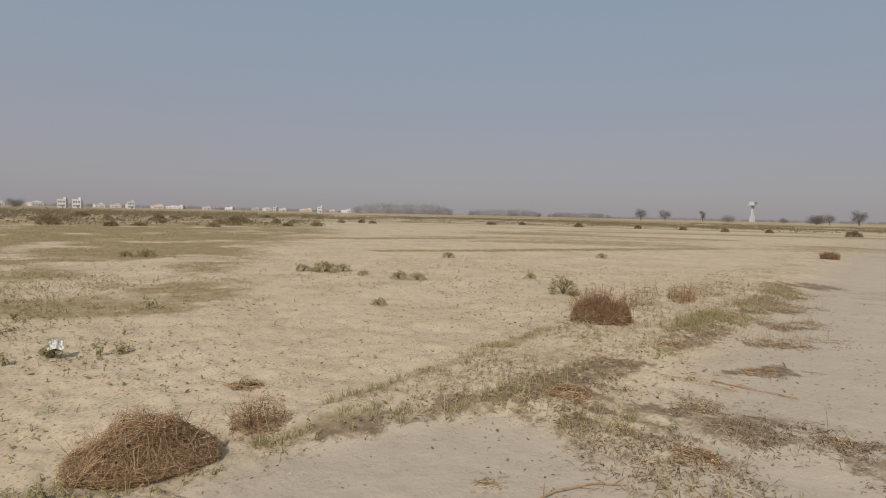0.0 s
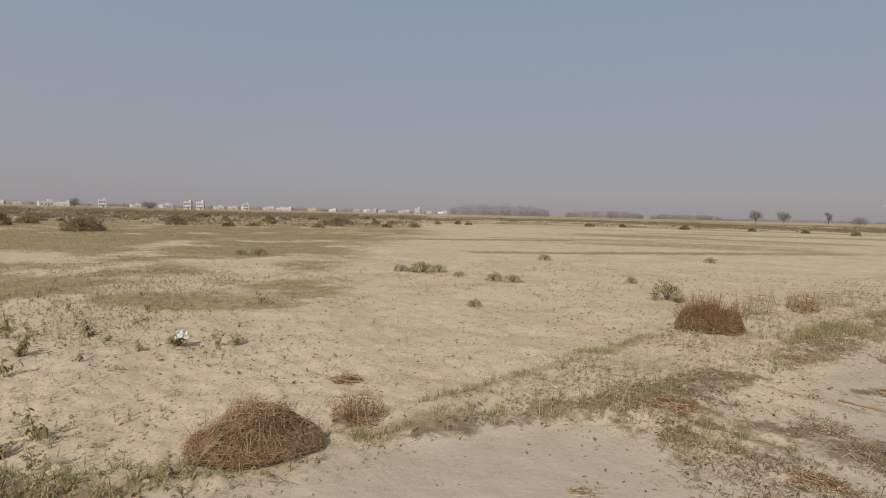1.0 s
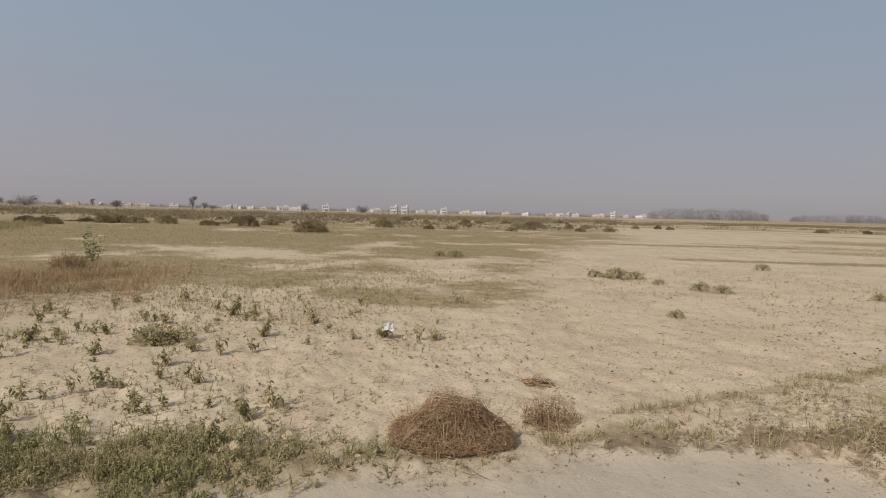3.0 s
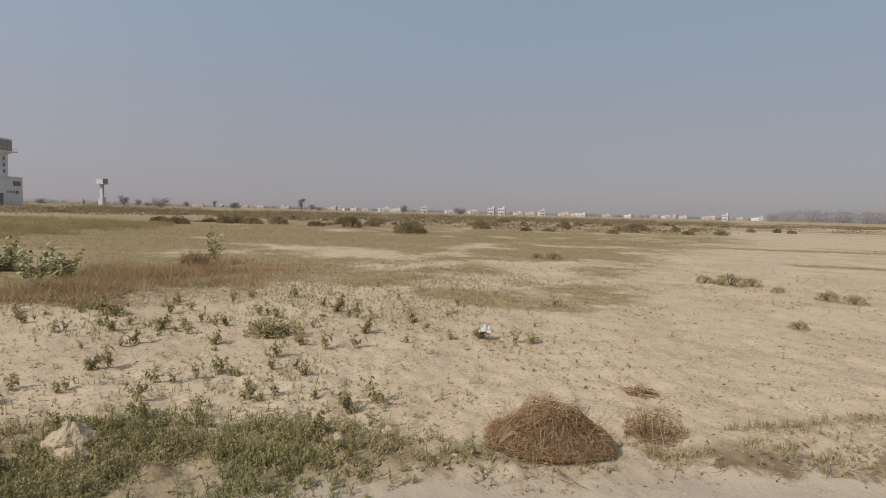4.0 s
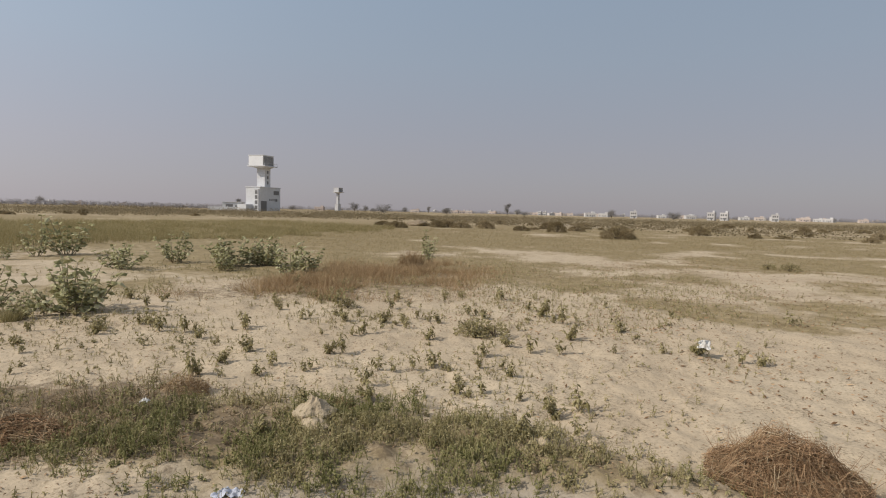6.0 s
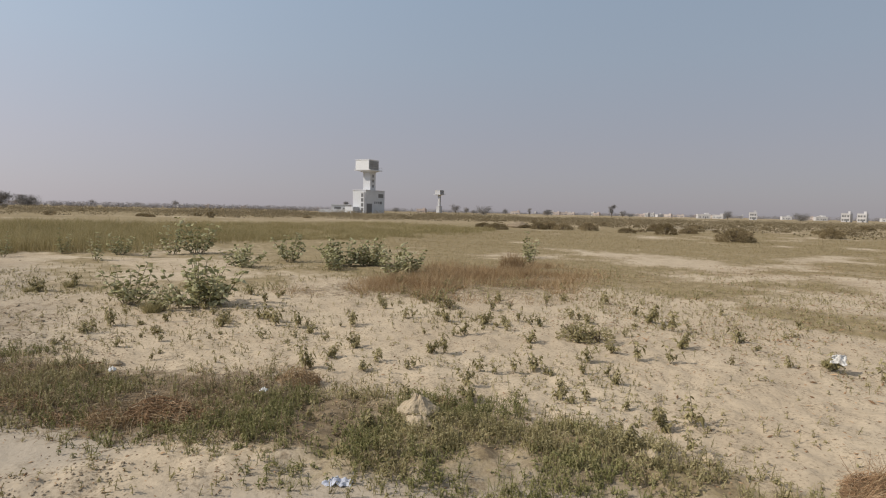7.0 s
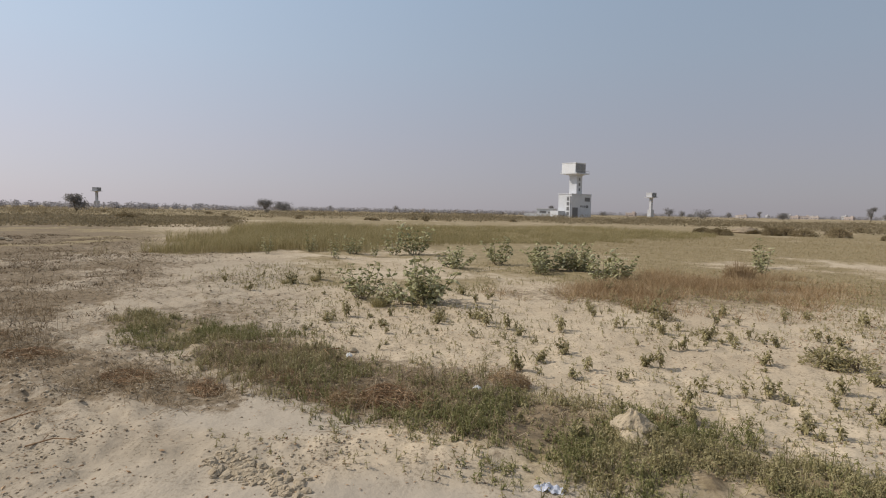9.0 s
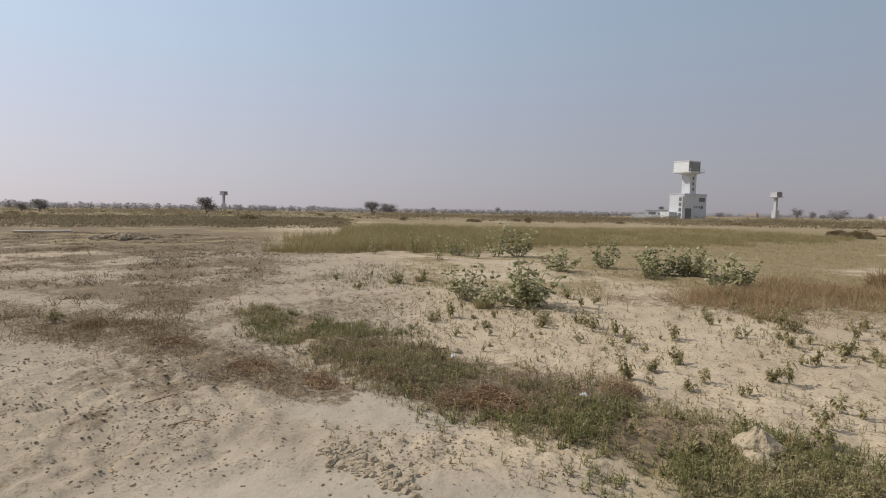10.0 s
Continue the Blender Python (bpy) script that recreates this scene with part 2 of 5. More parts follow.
# ---- plan of the ground cover ----
BANK = [(-1.75, 3.25, 0.4), (-0.8, 4.25, 0.32), (0.0, 5.0, 0.45), (0.9, 5.8, 0.6), (2.0, 7.0, 0.85), (3.6, 9.0, 1.1), (6.6, 13.0, 1.0), (12.5, 20.3, 1.1), (31, 42, 1.7), (64, 82, 3)]
CROSS = [(0.8, 4.85, 0.25), (1.3, 4.4, 0.38), (1.55, 3.7, 0.42), (1.75, 2.9, 0.45)]
CROSS_B = [(1.3, 5.1, 0.3), (2.1, 4.6, 0.42), (2.8, 4.1, 0.4), (3.3, 3.5, 0.4)]
GREEN = [(-1.8, 3.1, 0.10), (-2.2, 2.85, 0.22), (-2.8, 2.35, 0.44), (-3.55, 1.5, 0.72), (-4.0, 0.75, 0.66), (-4.5, 0.2, 0.45)]
GREEN_W = [(-5.6, -1.4, 0.5), (-6.4, -2.3, 0.7), (-7.2, -3.3, 0.6), (-8.0, -4.4, 0.3)]
STRAW = [(-4.3, 0.55, 0.55), (-4.95, -0.3, 0.8), (-5.5, -1.3, 0.65), (-6.2, -2.2, 0.5)]
STRAW_W = [(-4.7, -1.9, 0.3), (-5.0, -2.7, 0.5), (-5.8, -4.2, 0.6), (-6.6, -6.4, 0.8), (-7, -9, 1)]
DARK_W = [(-6.2, -5.6, 0.9), (-8.6, -6.8, 1.9), (-12, -9.2, 3.0), (-18, -15, 6.0), (-27, -25, 10), (-60, -58, 25)]
RUSSET = [(-11.0, 1.9, 0.9), (-11.2, 3.2, 1.6), (-10.6, 5.0, 1.6), (-13.5, 7.0, 2.0)]
TALL = [(-19.4, -9.8), (-20.4, -7.5), (-22.3, -4.6), (-25.5, 0.0), (-29.0, 5.0), (-33, 11), (-39, 18.5), (-52, 24), (-70, 20), (-66, 4), (-52, -8), (-37, -13.5), (-27, -12.5)]
PATCH = [(-6.9, 8.8, 0.75), (-5.2, 8.7, 0.8), (-4.2, 9.0, 0.45)]
RIGHT = [[(6.9, 10.6, 0.3), (5.9, 9.9, 0.25)], [(6.0, 9.0, 0.22), (5.2, 8.6, 0.3)], [(5.2, 7.6, 0.3), (4.3, 7.4, 0.25)], [(3.9, 6.2, 0.2), (3.2, 5.9, 0.2)], [(9.5, 14.2, 0.6), (8.0, 13.4, 0.5)]]
TUFTS = [[(-0.8, 4.6, 0.1), (-0.3, 5.25, 0.14), (0.6, 6.6, 0.16), (1.5, 7.7, 0.14)], [(-1.1, 3.92, 0.1), (-0.6, 4.25, 0.13), (-0.2, 4.5, 0.08)], [(3.2, 7.8, 0.12), (4.4, 9.0, 0.18)]]
FRONT = [(-1.0, 3.85, 0.13), (-0.6, 4.12, 0.13), (0.0, 4.55, 0.15), (0.7, 4.9, 0.18), (1.3, 5.4, 0.22), (2.3, 6.4, 0.28), (3.6, 7.8, 0.32), (5.5, 10.0, 0.35), (7.8, 12.7, 0.45)]
ROUGH = [(-3.3, -3.9, 1.2), (-4.6, -3.4, 1.3), (-8, -4.0, 1.9), (-11, -5.0, 2.2), (-15, -8, 3.0), (-21, -13, 4)]
STRIPS = [[(-2.5, 23.5, 0.6), (6, 27, 0.8), (15, 31.5, 0.9)], [(4.5, 51, 1.6), (22, 45, 1.8)], [(-8, 33, 0.8), (2, 38, 0.9)], [(-30, 95, 4), (10, 98, 4), (50, 80, 4)], [(12, 62, 2), (45, 60, 3)]]


def tall_stand(x, y):
    """The plot of tall grass, with a ragged edge."""
    return inside(x + 7 * (fbm(x, y, 5) - .5) + 2.5 * (vnoise(x, y, .9) - .5), y + 7 * (fbm(y, x, 5) - .5) + 2.5 * (vnoise(y, x, .9) - .5), TALL)


def cover(x, y):
    """Olive and tan grass thatch, 0 to 1."""
    r, az = np.hypot(x, y), np.degrees(np.arctan2(-x, y))
    wob = 8 * (fbm(x, y, 9) - 0.5)
    field = step(11, 24, az + wob + 6 * step(20, 40, r)) * (1 - step(84, 96, az + wob)) * step(8.0, 13, r + wob * 0.5 - 0.14 * np.clip(az - 60, 0, 30)) * (1 - 0.35 * step(60, 90, r))
    field = field * np.clip(0.40 + 1.9 * (fbm(x, y, 4.5) - 0.47) + 1.9 * (fbm(x * 0.8 + y * 0.4, y * 0.8 - x * 0.4, 1.5, 3) - 0.48) + 0.34 * step(18, 30, r) + 0.38 * step(52, 66, az) * step(9, 12, r), 0.0, 0.95)
    far = 0.95 * step(80, 125, r) * np.clip(0.35 + 1.4 * (fbm(x, y, 60) - 0.35) + 0.35 * step(10, 24, az) * (1 - step(150, 300, r)), 0, 1)
    south = (1 - step(12, 22, az + wob)) * step(8, 14, r) * np.clip(2.6 * (fbm(x * 0.5, y * 1.3, 7.0) - 0.50), 0, 0.6)
    c = np.maximum(np.maximum(field, far), south)
    c = np.maximum(c, 0.75 * stroke(x, y, PATCH))
    for s in STRIPS:
        c = np.maximum(c, 0.8 * stroke(x, y, s, 0.8))
    west = step(84, 92, az) * step(18, 24, r) * np.clip(0.25 + 1.6 * (fbm(x, y, 10) - 0.45) + 0.35 * step(45, 60, r) + 0.45 * step(112, 124, az) * step(24, 40, r), 0, 0.95)
    c = np.maximum(c, west)
    c = np.maximum(c, step(80, 86, az) * (1 - step(100, 109, az + wob * .4)) * step(9.5, 13.5, r) * np.clip(0.48 + 2.2 * (fbm(x, y, 1.5, 3) - 0.48), 0, .8))
    c = np.maximum(c, 0.8 * tall_stand(x, y))
    c = np.maximum(c, 0.55 * np.maximum(stroke(x, y, GREEN, .7), stroke(x, y, GREEN_W, .7)))
    c = np.maximum(c, 0.2 * stroke(x, y, BANK, 0.7))
    for q in TUFTS:
        c = np.maximum(c, 0.5 * stroke(x, y, q, 0.8))
    return np.clip(c, 0, 1)


def straw(x, y):
    """Brown dead stems and litter, 0 to 1."""
    s = np.maximum(0.9 * stroke(x, y, STRAW), 0.75 * stroke(x, y, STRAW_W, 0.6))
    s = np.maximum(s, 0.95 * stroke(x, y, DARK_W, 0.6) * np.clip(0.5 + 4.5 * (fbm(x, y, 1.8) - 0.46) + 0.3 * step(18, 30, np.hypot(x, y)), 0.0, 1.25))
    for q in RIGHT:
        s = np.maximum(s, 0.9 * stroke(x, y, q, 0.7) * np.clip(0.5 + 4 * (fbm(x, y, 0.35) - 0.45), 0, 1))
    s = np.maximum(s, 0.85 * np.maximum(stroke(x, y, CROSS, 0.9), stroke(x, y, CROSS_B, 0.9)) * np.clip(0.2 + 7 * (fbm(x, y, 0.35) - 0.49), 0, 1))
    s = np.maximum(s, 0.9 * stroke(x, y, FRONT, 0.7) * np.clip(0.5 + 5 * (fbm(x, y, 0.45) - 0.46), 0, 1))
    s = np.maximum(s, 0.6 * stroke(x, y, ROUGH, 0.7) * np.clip(0.45 + 4 * (fbm(x, y, 0.9) - 0.46), 0, 1))
    s = np.maximum(s, 0.3 * stroke(x, y, BANK, 0.35) * np.clip(0.2 + 4.5 * (fbm(x, y, 0.7) - 0.46), 0, 1.1))
    s = np.maximum(s, 0.5 * stroke(x, y, RUSSET, 0.6))
    s = np.maximum(s, 0.42 * stroke(x, y, GREEN, 0.7))
    return np.clip(s, 0, 1)


def pad(x, y):
    """Smooth driven track and the bare round pad at the viewer's feet."""
    p = 1 - step(3.2, 3.6, np.hypot(x, y) + 0.7 * (fbm(x, y, 1.2) - 0.5))
    p = np.maximum(p, stroke(x, y, [(-1.7, -1.2, 1.6), (-1.5, 0, 1.8), (0.2, 3.2, 1.3)], 0.3))
    p = np.maximum(p, stroke(x, y, [(-4.45, -1.0, 0.55), (-4.5, -1.75, 0.5)], 0.4))
    p = np.maximum(p, stroke(x, y, [(*pol(45.0, 62), 1.6), (*pol(46.0, 110), 4), (*pol(46.5, 260), 9)], 0.3))
    p = np.maximum(p, stroke(x, y, [(2.5, 2.0, 1.5), (4.6, 5.6, 1.6), (9.5, 11, 2.0), (22, 25, 3), (60, 66, 6)], 0.4))
    return np.clip(p, 0, 1)


def grey(x, y):
    """Greyer trampled soil: the track, the pad and the rough ground to the west."""
    r, az = np.hypot(x, y), np.degrees(np.arctan2(-x, y))
    g = step(99, 110, az + 14 * (fbm(x, y, 1.5) - .5)) * (1 - step(14, 26, r)) * (0.75 + 0.5 * (fbm(x, y, 0.9) - .5))
    return np.clip(np.maximum(pad(x, y), np.maximum(g, 0.7 * stroke(x, y, ROUGH, .6))), 0, 1)


def height(x, y):
    x, y = np.asarray(x, float), np.asarray(y, float)
    r = np.hypot(x, y)
    near = 1 - step(25, 60, r)
    p = pad(x, y)
    rough = np.maximum(stroke(x, y, ROUGH, 0.6), 0.5 * stroke(x, y, GREEN, 0.8))
    z = 0.05 * (fbm(x, y, 2.2) - 0.5) + (0.062 * (fbm(x, y, 0.45, 3) - 0.5) + (0.05 + 0.05 * rough) * (fbm(x, y, 0.12, 2) - 0.5)) * (1 - 0.72 * p)
    z = z + 0.07 * rough * np.clip(fbm(x, y, 0.33, 3) - 0.5, 0, 1) * (1 - p)
    z = z + 0.075 * stroke(x, y, BANK[1:], 0.5) * (0.5 + vnoise(x, y, 0.7)) + 0.03 * np.maximum(stroke(x, y, GREEN, 0.8), stroke(x, y, STRAW, 0.8)) * (0.4 + vnoise(x, y, 0.6))
    z = z + 0.05 * np.maximum(stroke(x, y, CROSS, 0.8), stroke(x, y, CROSS_B, 0.8)) + 0.045 * (1 - step(3.0, 3.75, r + 0.7 * (fbm(x, y, 1.2) - 0.5))) * step(95, 106, np.degrees(np.arctan2(-x, y))) - 0.03 * p
    return z * near


def gz(x, y):
    return float(height(x, y))


class Geo:
    """Collects many small pieces into one mesh."""

    def __init__(self, seed=0):
        self.v, self.f, self.rng = [], [], random.Random(seed)

    def face(self, pts):
        k = len(self.v)
        self.v += [tuple(p) for p in pts]
        self.f.append(tuple(range(k, k + len(pts))))

    def leaf(self, base, way, side, length, width, droop=0.3):
        """A folded, pointed leaf: two halves that meet along the midrib."""
        base, way, side = Vector(base), Vector(way).normalized(), Vector(side).normalized()
        mid = base + way * length * 0.5
        tip = base + way * length - Vector((0, 0, droop * length))
        k = len(self.v)
        up = way.cross(side) * width * 0.18
        self.v += [tuple(base), tuple(mid + side * width / 2 + up), tuple(tip), tuple(mid - side * width / 2 + up), tuple(mid - up * 0.6)]
        self.f += [(k, k + 1, k + 4), (k + 1, k + 2, k + 4), (k + 2, k + 3, k + 4), (k + 3, k, k + 4)]

    def blade(self, base, top, width, bend=(0, 0)):
        """A grass blade, broad at the foot, bent towards its tip."""
        bx, by, bz = base
        tx, ty, tz = top
        dx, dy = ty - by, -(tx - bx)
        d = math.hypot(dx, dy) or 1.0
        if d < 1e-6:
            dx, dy, d = 1, 0, 1
        a = self.rng.uniform(0, 6.283)
        sx, sy = math.cos(a) * width / 2, math.sin(a) * width / 2
        mx, my, mz = (bx + tx) / 2 - bend[0], (by + ty) / 2 - bend[1], bz + (tz - bz) * 0.6
        k = len(self.v)
        self.v += [(bx - sx, by - sy, bz), (bx + sx, by + sy, bz), (mx + sx * 0.7, my + sy * 0.7, mz), (mx - sx * 0.7, my - sy * 0.7, mz), (tx, ty, tz)]
        self.f += [(k, k + 1, k + 2, k + 3), (k + 3, k + 2, k + 4)]

    def twig(self, pts, r0, r1=None, sides=3):
        """A thin tapered tube along points."""
        r1 = r0 * 0.4 if r1 is None else r1
        pts = [Vector(p) for p in pts]
        start = len(self.v)
        for i, p in enumerate(pts):
            d = (pts[min(i + 1, len(pts) - 1)] - pts[max(i - 1, 0)]).normalized()
            s = d.cross(Vector((0.13, 0.31, 0.94)))
            s = s.normalized() if s.length > 1e-4 else Vector((1, 0, 0))
            u = d.cross(s)
            r = r0 + (r1 - r0) * i / (len(pts) - 1)
            for j in range(sides):
                a = 6.28318 * j / sides
                self.v.append(tuple(p + (s * math.cos(a) + u * math.sin(a)) * r))
        for i in range(len(pts) - 1):
            for j in range(sides):
                a, b = start + i * sides + j, start + i * sides + (j + 1) % sides
                self.f.append((a, b, b + sides, a + sides))
        self.f.append(tuple(start + (len(pts) - 1) * sides + j for j in range(sides)))

    def box(self, x0, y0, z0, x1, y1, z1):
        k = len(self.v)
        self.v += [(x, y, z) for z in (z0, z1) for x, y in ((x0, y0), (x1, y0), (x1, y1), (x0, y1))]
        self.f += [tuple(k + i for i in q) for q in ((3, 2, 1, 0), (4, 5, 6, 7), (0, 1, 5, 4), (1, 2, 6, 5), (2, 3, 7, 6), (3, 0, 4, 7))]

    def crumb(self, c, r, flat=0.7):
        """A small angular lump of soil or stone."""
        g = self.rng
        k, n = len(self.v), 6
        for q, z in ((0.95, -0.2), (1.0, 0.35), (0.6, 0.8)):
            a0 = g.uniform(0, 6.283)
            for i in range(n):
                a = a0 * (z > 0.5) * 0.1 + 6.283 * i / n + g.uniform(-.25, .25)
                w = r * q * g.uniform(0.7, 1.25)
                self.v.append((c[0] + math.cos(a) * w, c[1] + math.sin(a) * w, c[2] + r * flat * (z + g.uniform(-.15, .15))))
        self.v.append((c[0] + r * g.uniform(-.25, .25), c[1] + r * g.uniform(-.25, .25), c[2] + r * flat * g.uniform(.85, 1.1)))
        for s in (0, n):
            self.f += [(k + s + i, k + s + (i + 1) % n, k + s + n + (i + 1) % n, k + s + n + i) for i in range(n)]
        self.f += [(k + 2 * n + i, k + 2 * n + (i + 1) % n, k + 3 * n) for i in range(n)]

    def mesh(self, name, mat, smooth=False):
        me = bpy.data.meshes.new(name)
        me.from_pydata(self.v, [], self.f)
        me.materials.append(mat)
        if smooth:
            me.shade_smooth()
        me.update()
        return me


def part(name, geo, mat, parent=None, label="", smooth=False):
    """One mesh object, under its thing if it has one."""
    ob = new(name, geo.mesh(name, mat, smooth))
    if parent:
        ob.parent = parent
    if label:
        ob["label"] = label
    return ob


def thing(name, label, category, group="", kind=""):
    e = new(name)
    e.empty_display_size = 0.2
    return tagged(e, label, category, group, kind)


def stuff(name, geo, mat, label, category):
    return tagged(part(name, geo, mat), label, category, kind="stuff")


def scatter(seed, n, box, density):
    """Random places in a box, kept by the density at each."""
    g = np.random.RandomState(seed)
    x, y = g.uniform(box[0], box[2], n), g.uniform(box[1], box[3], n)
    keep = g.rand(n) < density(x, y)
    x, y = x[keep], y[keep]
    return list(zip(x.tolist(), y.tolist(), height(x, y).tolist()))


# ---- the ground ----
def build_ground():
    az = np.concatenate([np.arange(-62, 152, 0.42), np.arange(152, 298, 6.0)])
    rr = [0.0]
    r = 0.5
    while r < 4200:
        rr.append(r)
        r *= 1.014 if r < 40 else 1.03
    rr = np.array(rr[1:] + [4600.0])
    A, Rr = np.meshgrid(np.radians(az), rr)
    X, Y = -np.sin(A) * Rr, np.cos(A) * Rr
    Z = height(X, Y)
    na, nr = len(az), len(rr)
    co = np.concatenate([np.stack([X, Y, Z], -1).reshape(-1, 3), [[0, 0, 0]]])
    i, j = np.meshgrid(np.arange(nr - 1), np.arange(na), indexing="ij")
    j2 = (j + 1) % na
    quads = np.stack([i * na + j, (i + 1) * na + j, (i + 1) * na + j2, i * na + j2], -1).reshape(-1, 4)
    me = bpy.data.meshes.new("ground")
    tri = [(na * nr, (k + 1) % na, k)[::-1] for k in range(na)]
    nq = len(quads)
    me.vertices.add(len(co))
    me.vertices.foreach_set("co", co.ravel())
    me.loops.add(nq * 4 + na * 3)
    me.loops.foreach_set("vertex_index", np.concatenate([quads.ravel(), np.array(tri).ravel()]).astype(np.int32))
    me.polygons.add(nq + na)
    me.polygons.foreach_set("loop_start", np.concatenate([np.arange(nq) * 4, nq * 4 + np.arange(na) * 3]).astype(np.int32))
    me.update(calc_edges=True)
    me.validate()
    for name, fn in (("cover", cover), ("straw", straw), ("pad", pad), ("grey", grey)):
        at = me.attributes.new(name, "FLOAT", "POINT")
        at.data.foreach_set("value", fn(co[:, 0], co[:, 1]).astype(np.float32))
    me.shade_smooth()
    me.materials.append(M_GROUND)
    return tagged(new("ground", me), "pale dry sandy ground with patchy dead grass to the horizon", "ground", kind="structure")


build_ground()


# ---- towers ----
def rotated(ob, m):
    ob.matrix_world = m
    return ob


PLASTER, PAINT = M_CONCRETE, M_WHITE


def water_tower(slim=False, far=None):
    """Concrete water tower: stepped base block, square shaft with stair windows, box tank on a slab. The seen faces are +y and -x."""
    # slim far towers take one haze-faded tone for both concrete and tank
    M_CONCRETE, M_WHITE = (far, far) if slim else (PLASTER, PAINT)
    t = thing("water_tower", "slim far concrete water tower with small tank" if slim else "concrete water tower with white box tank over a block base", "water tower", "water towers")
    bx, by, bh = (2.2, 2.6, 8.0) if slim else (4.0, 7.8, 11.4)
    g = Geo()
    g.box(-bx, -by, 0, bx, by, bh)
    g.box(-bx - .2, -by - .2, bh + .003, bx + .2, by + .2, bh + .4)
    base = part("base_block", g, M_CONCRETE, t)
    if not slim:
        g = Geo()
        g.box(-3.4, 7.85, 0, -1.0, 8.3, 10.4)
        g.box(-3.55, 7.85, 10.41, -.85, 8.4, 10.7)
        part("stair_bay", g, M_CONCRETE, t, "projecting grey stair bay")
        g = Geo()
        g.box(.2, 7.85, 0, 5.2, 12.5, 3.4)
        part("porch_block", g, M_CONCRETE, t, "low pale block against the base")
        for z in (1.2, 3.6, 6.0, 8.3):
            g = Geo()
            g.box(-2.9, 8.26, z, -1.5, 8.36, z + 1.7)
            part("window", g, M_DARK, base)
        for y, z, w, h in ((5.0, 0.2, 4.2, 4.9), (-4.6, 8.2, 4.2, 1.9), (-4.6, 5.0, 1.6, 1.3), (-1.2, 5.2, 0.8, 1.0), (0.4, 5.2, 0.8, 1.0), (-2.8, 5.2, 0.8, 1.0)):
            g = Geo()
            g.box(-4.06, y - w / 2, z, -3.96, y + w / 2, z + h)
            part("window", g, M_DARK, base)
    sy = 0 if slim else -.2
    sw = 1.3 if slim else 2.2
    g = Geo()
    g.box(-sw, sy - sw, bh + .4, sw, sy + sw, 21.0)
    shaft = part("shaft", g, M_CONCRETE, t)
    for z in (13.2, 15.7, 18.2):
        g = Geo()
        g.box(-sw - .06, sy - .6, z, -sw + .04, sy + .5, z + 1.4)
        part("window", g, M_DARK, shaft)
    g = Geo()
    py = 0 if slim else .75
    for s, z, c in ((sw + .05, 20.7, sy), (4.0, 21.4, py)):
        g.v += [(-s, c - s, z), (s, c - s, z), (s, c + s, z), (-s, c + s, z)]
    g.f += [(0, 1, 5, 4), (1, 2, 6, 5), (2, 3, 7, 6), (3, 0, 4, 7)]
    g.box(-5.0, py - 5.0, 21.4, 5.0, py + 5.0, 21.8)
    part("tank_slab", g, M_CONCRETE, t, "flared concrete slab under the tank")
    ty, tw = (0, 3.6) if slim else (1.7, 4.05)
    g = Geo()
    g.box(-tw, ty - tw, 21.81, tw, ty + tw, 26.4)
    g.box(-tw - .15, ty - tw - .15, 26.41, tw + .15, ty + tw + .15, 26.7)
    tank = part("tank", g, M_WHITE, t, "white painted box tank")
    for y in (-2.55, 0.0, 2.55):
        g = Geo()
        for k in range(9):
            g.box(-tw - .16, ty + y - 1.24, 22.0 + .47 * k, -tw + .03, ty + y + 1.24, 22.34 + .47 * k)
        part("louvre_panel", g, M_LOUVRE, tank, "dark grey louvred panel")
    g = Geo()
    for q in (-4.9, 4.9):
        for k in (-4.8, -2.4, 0, 2.4, 4.8):
            g.twig([(q, py + k, 21.8), (q, py + k, 22.9)], 0.05, 0.05, 4)
            g.twig([(k, py + q, 21.8), (k, py + q, 22.9)], 0.05, 0.05, 4)
        g.twig([(q, py - 4.9, 22.9), (q, py + 4.9, 22.9)], 0.05, 0.05, 4)
        g.twig([(-4.9, py + q, 22.9), (4.9, py + q, 22.9)], 0.05, 0.05, 4)
    part("railing", g, M_CONCRETE, t, "thin grey railing round the slab")
    return t


def face_turn(az, left):
    """Heading that turns a thing's +y face by an angle to the left of the viewer's line."""
    return az + 180 - left


main_tower = water_tower()
main_tower.matrix_world = pose(*pol(76.7, 288), -0.3, 0, 0, face_turn(76.7, 37))
slim_tower = water_tower(True, M_PALE)
slim_tower.matrix_world = pose(*pol(69.65, 655), -0.5, 0, 0, face_turn(69.65, 37))
grey_tower = water_tower(True, M_PALE)
grey_tower.matrix_world = pose(*pol(121.1, 900), -0.5, 0, 0, face_turn(121.1, 42))
copy_thing(grey_tower, pose(*pol(-28.6, 820), -0.5, 0, 0, face_turn(-28.6, 25)))


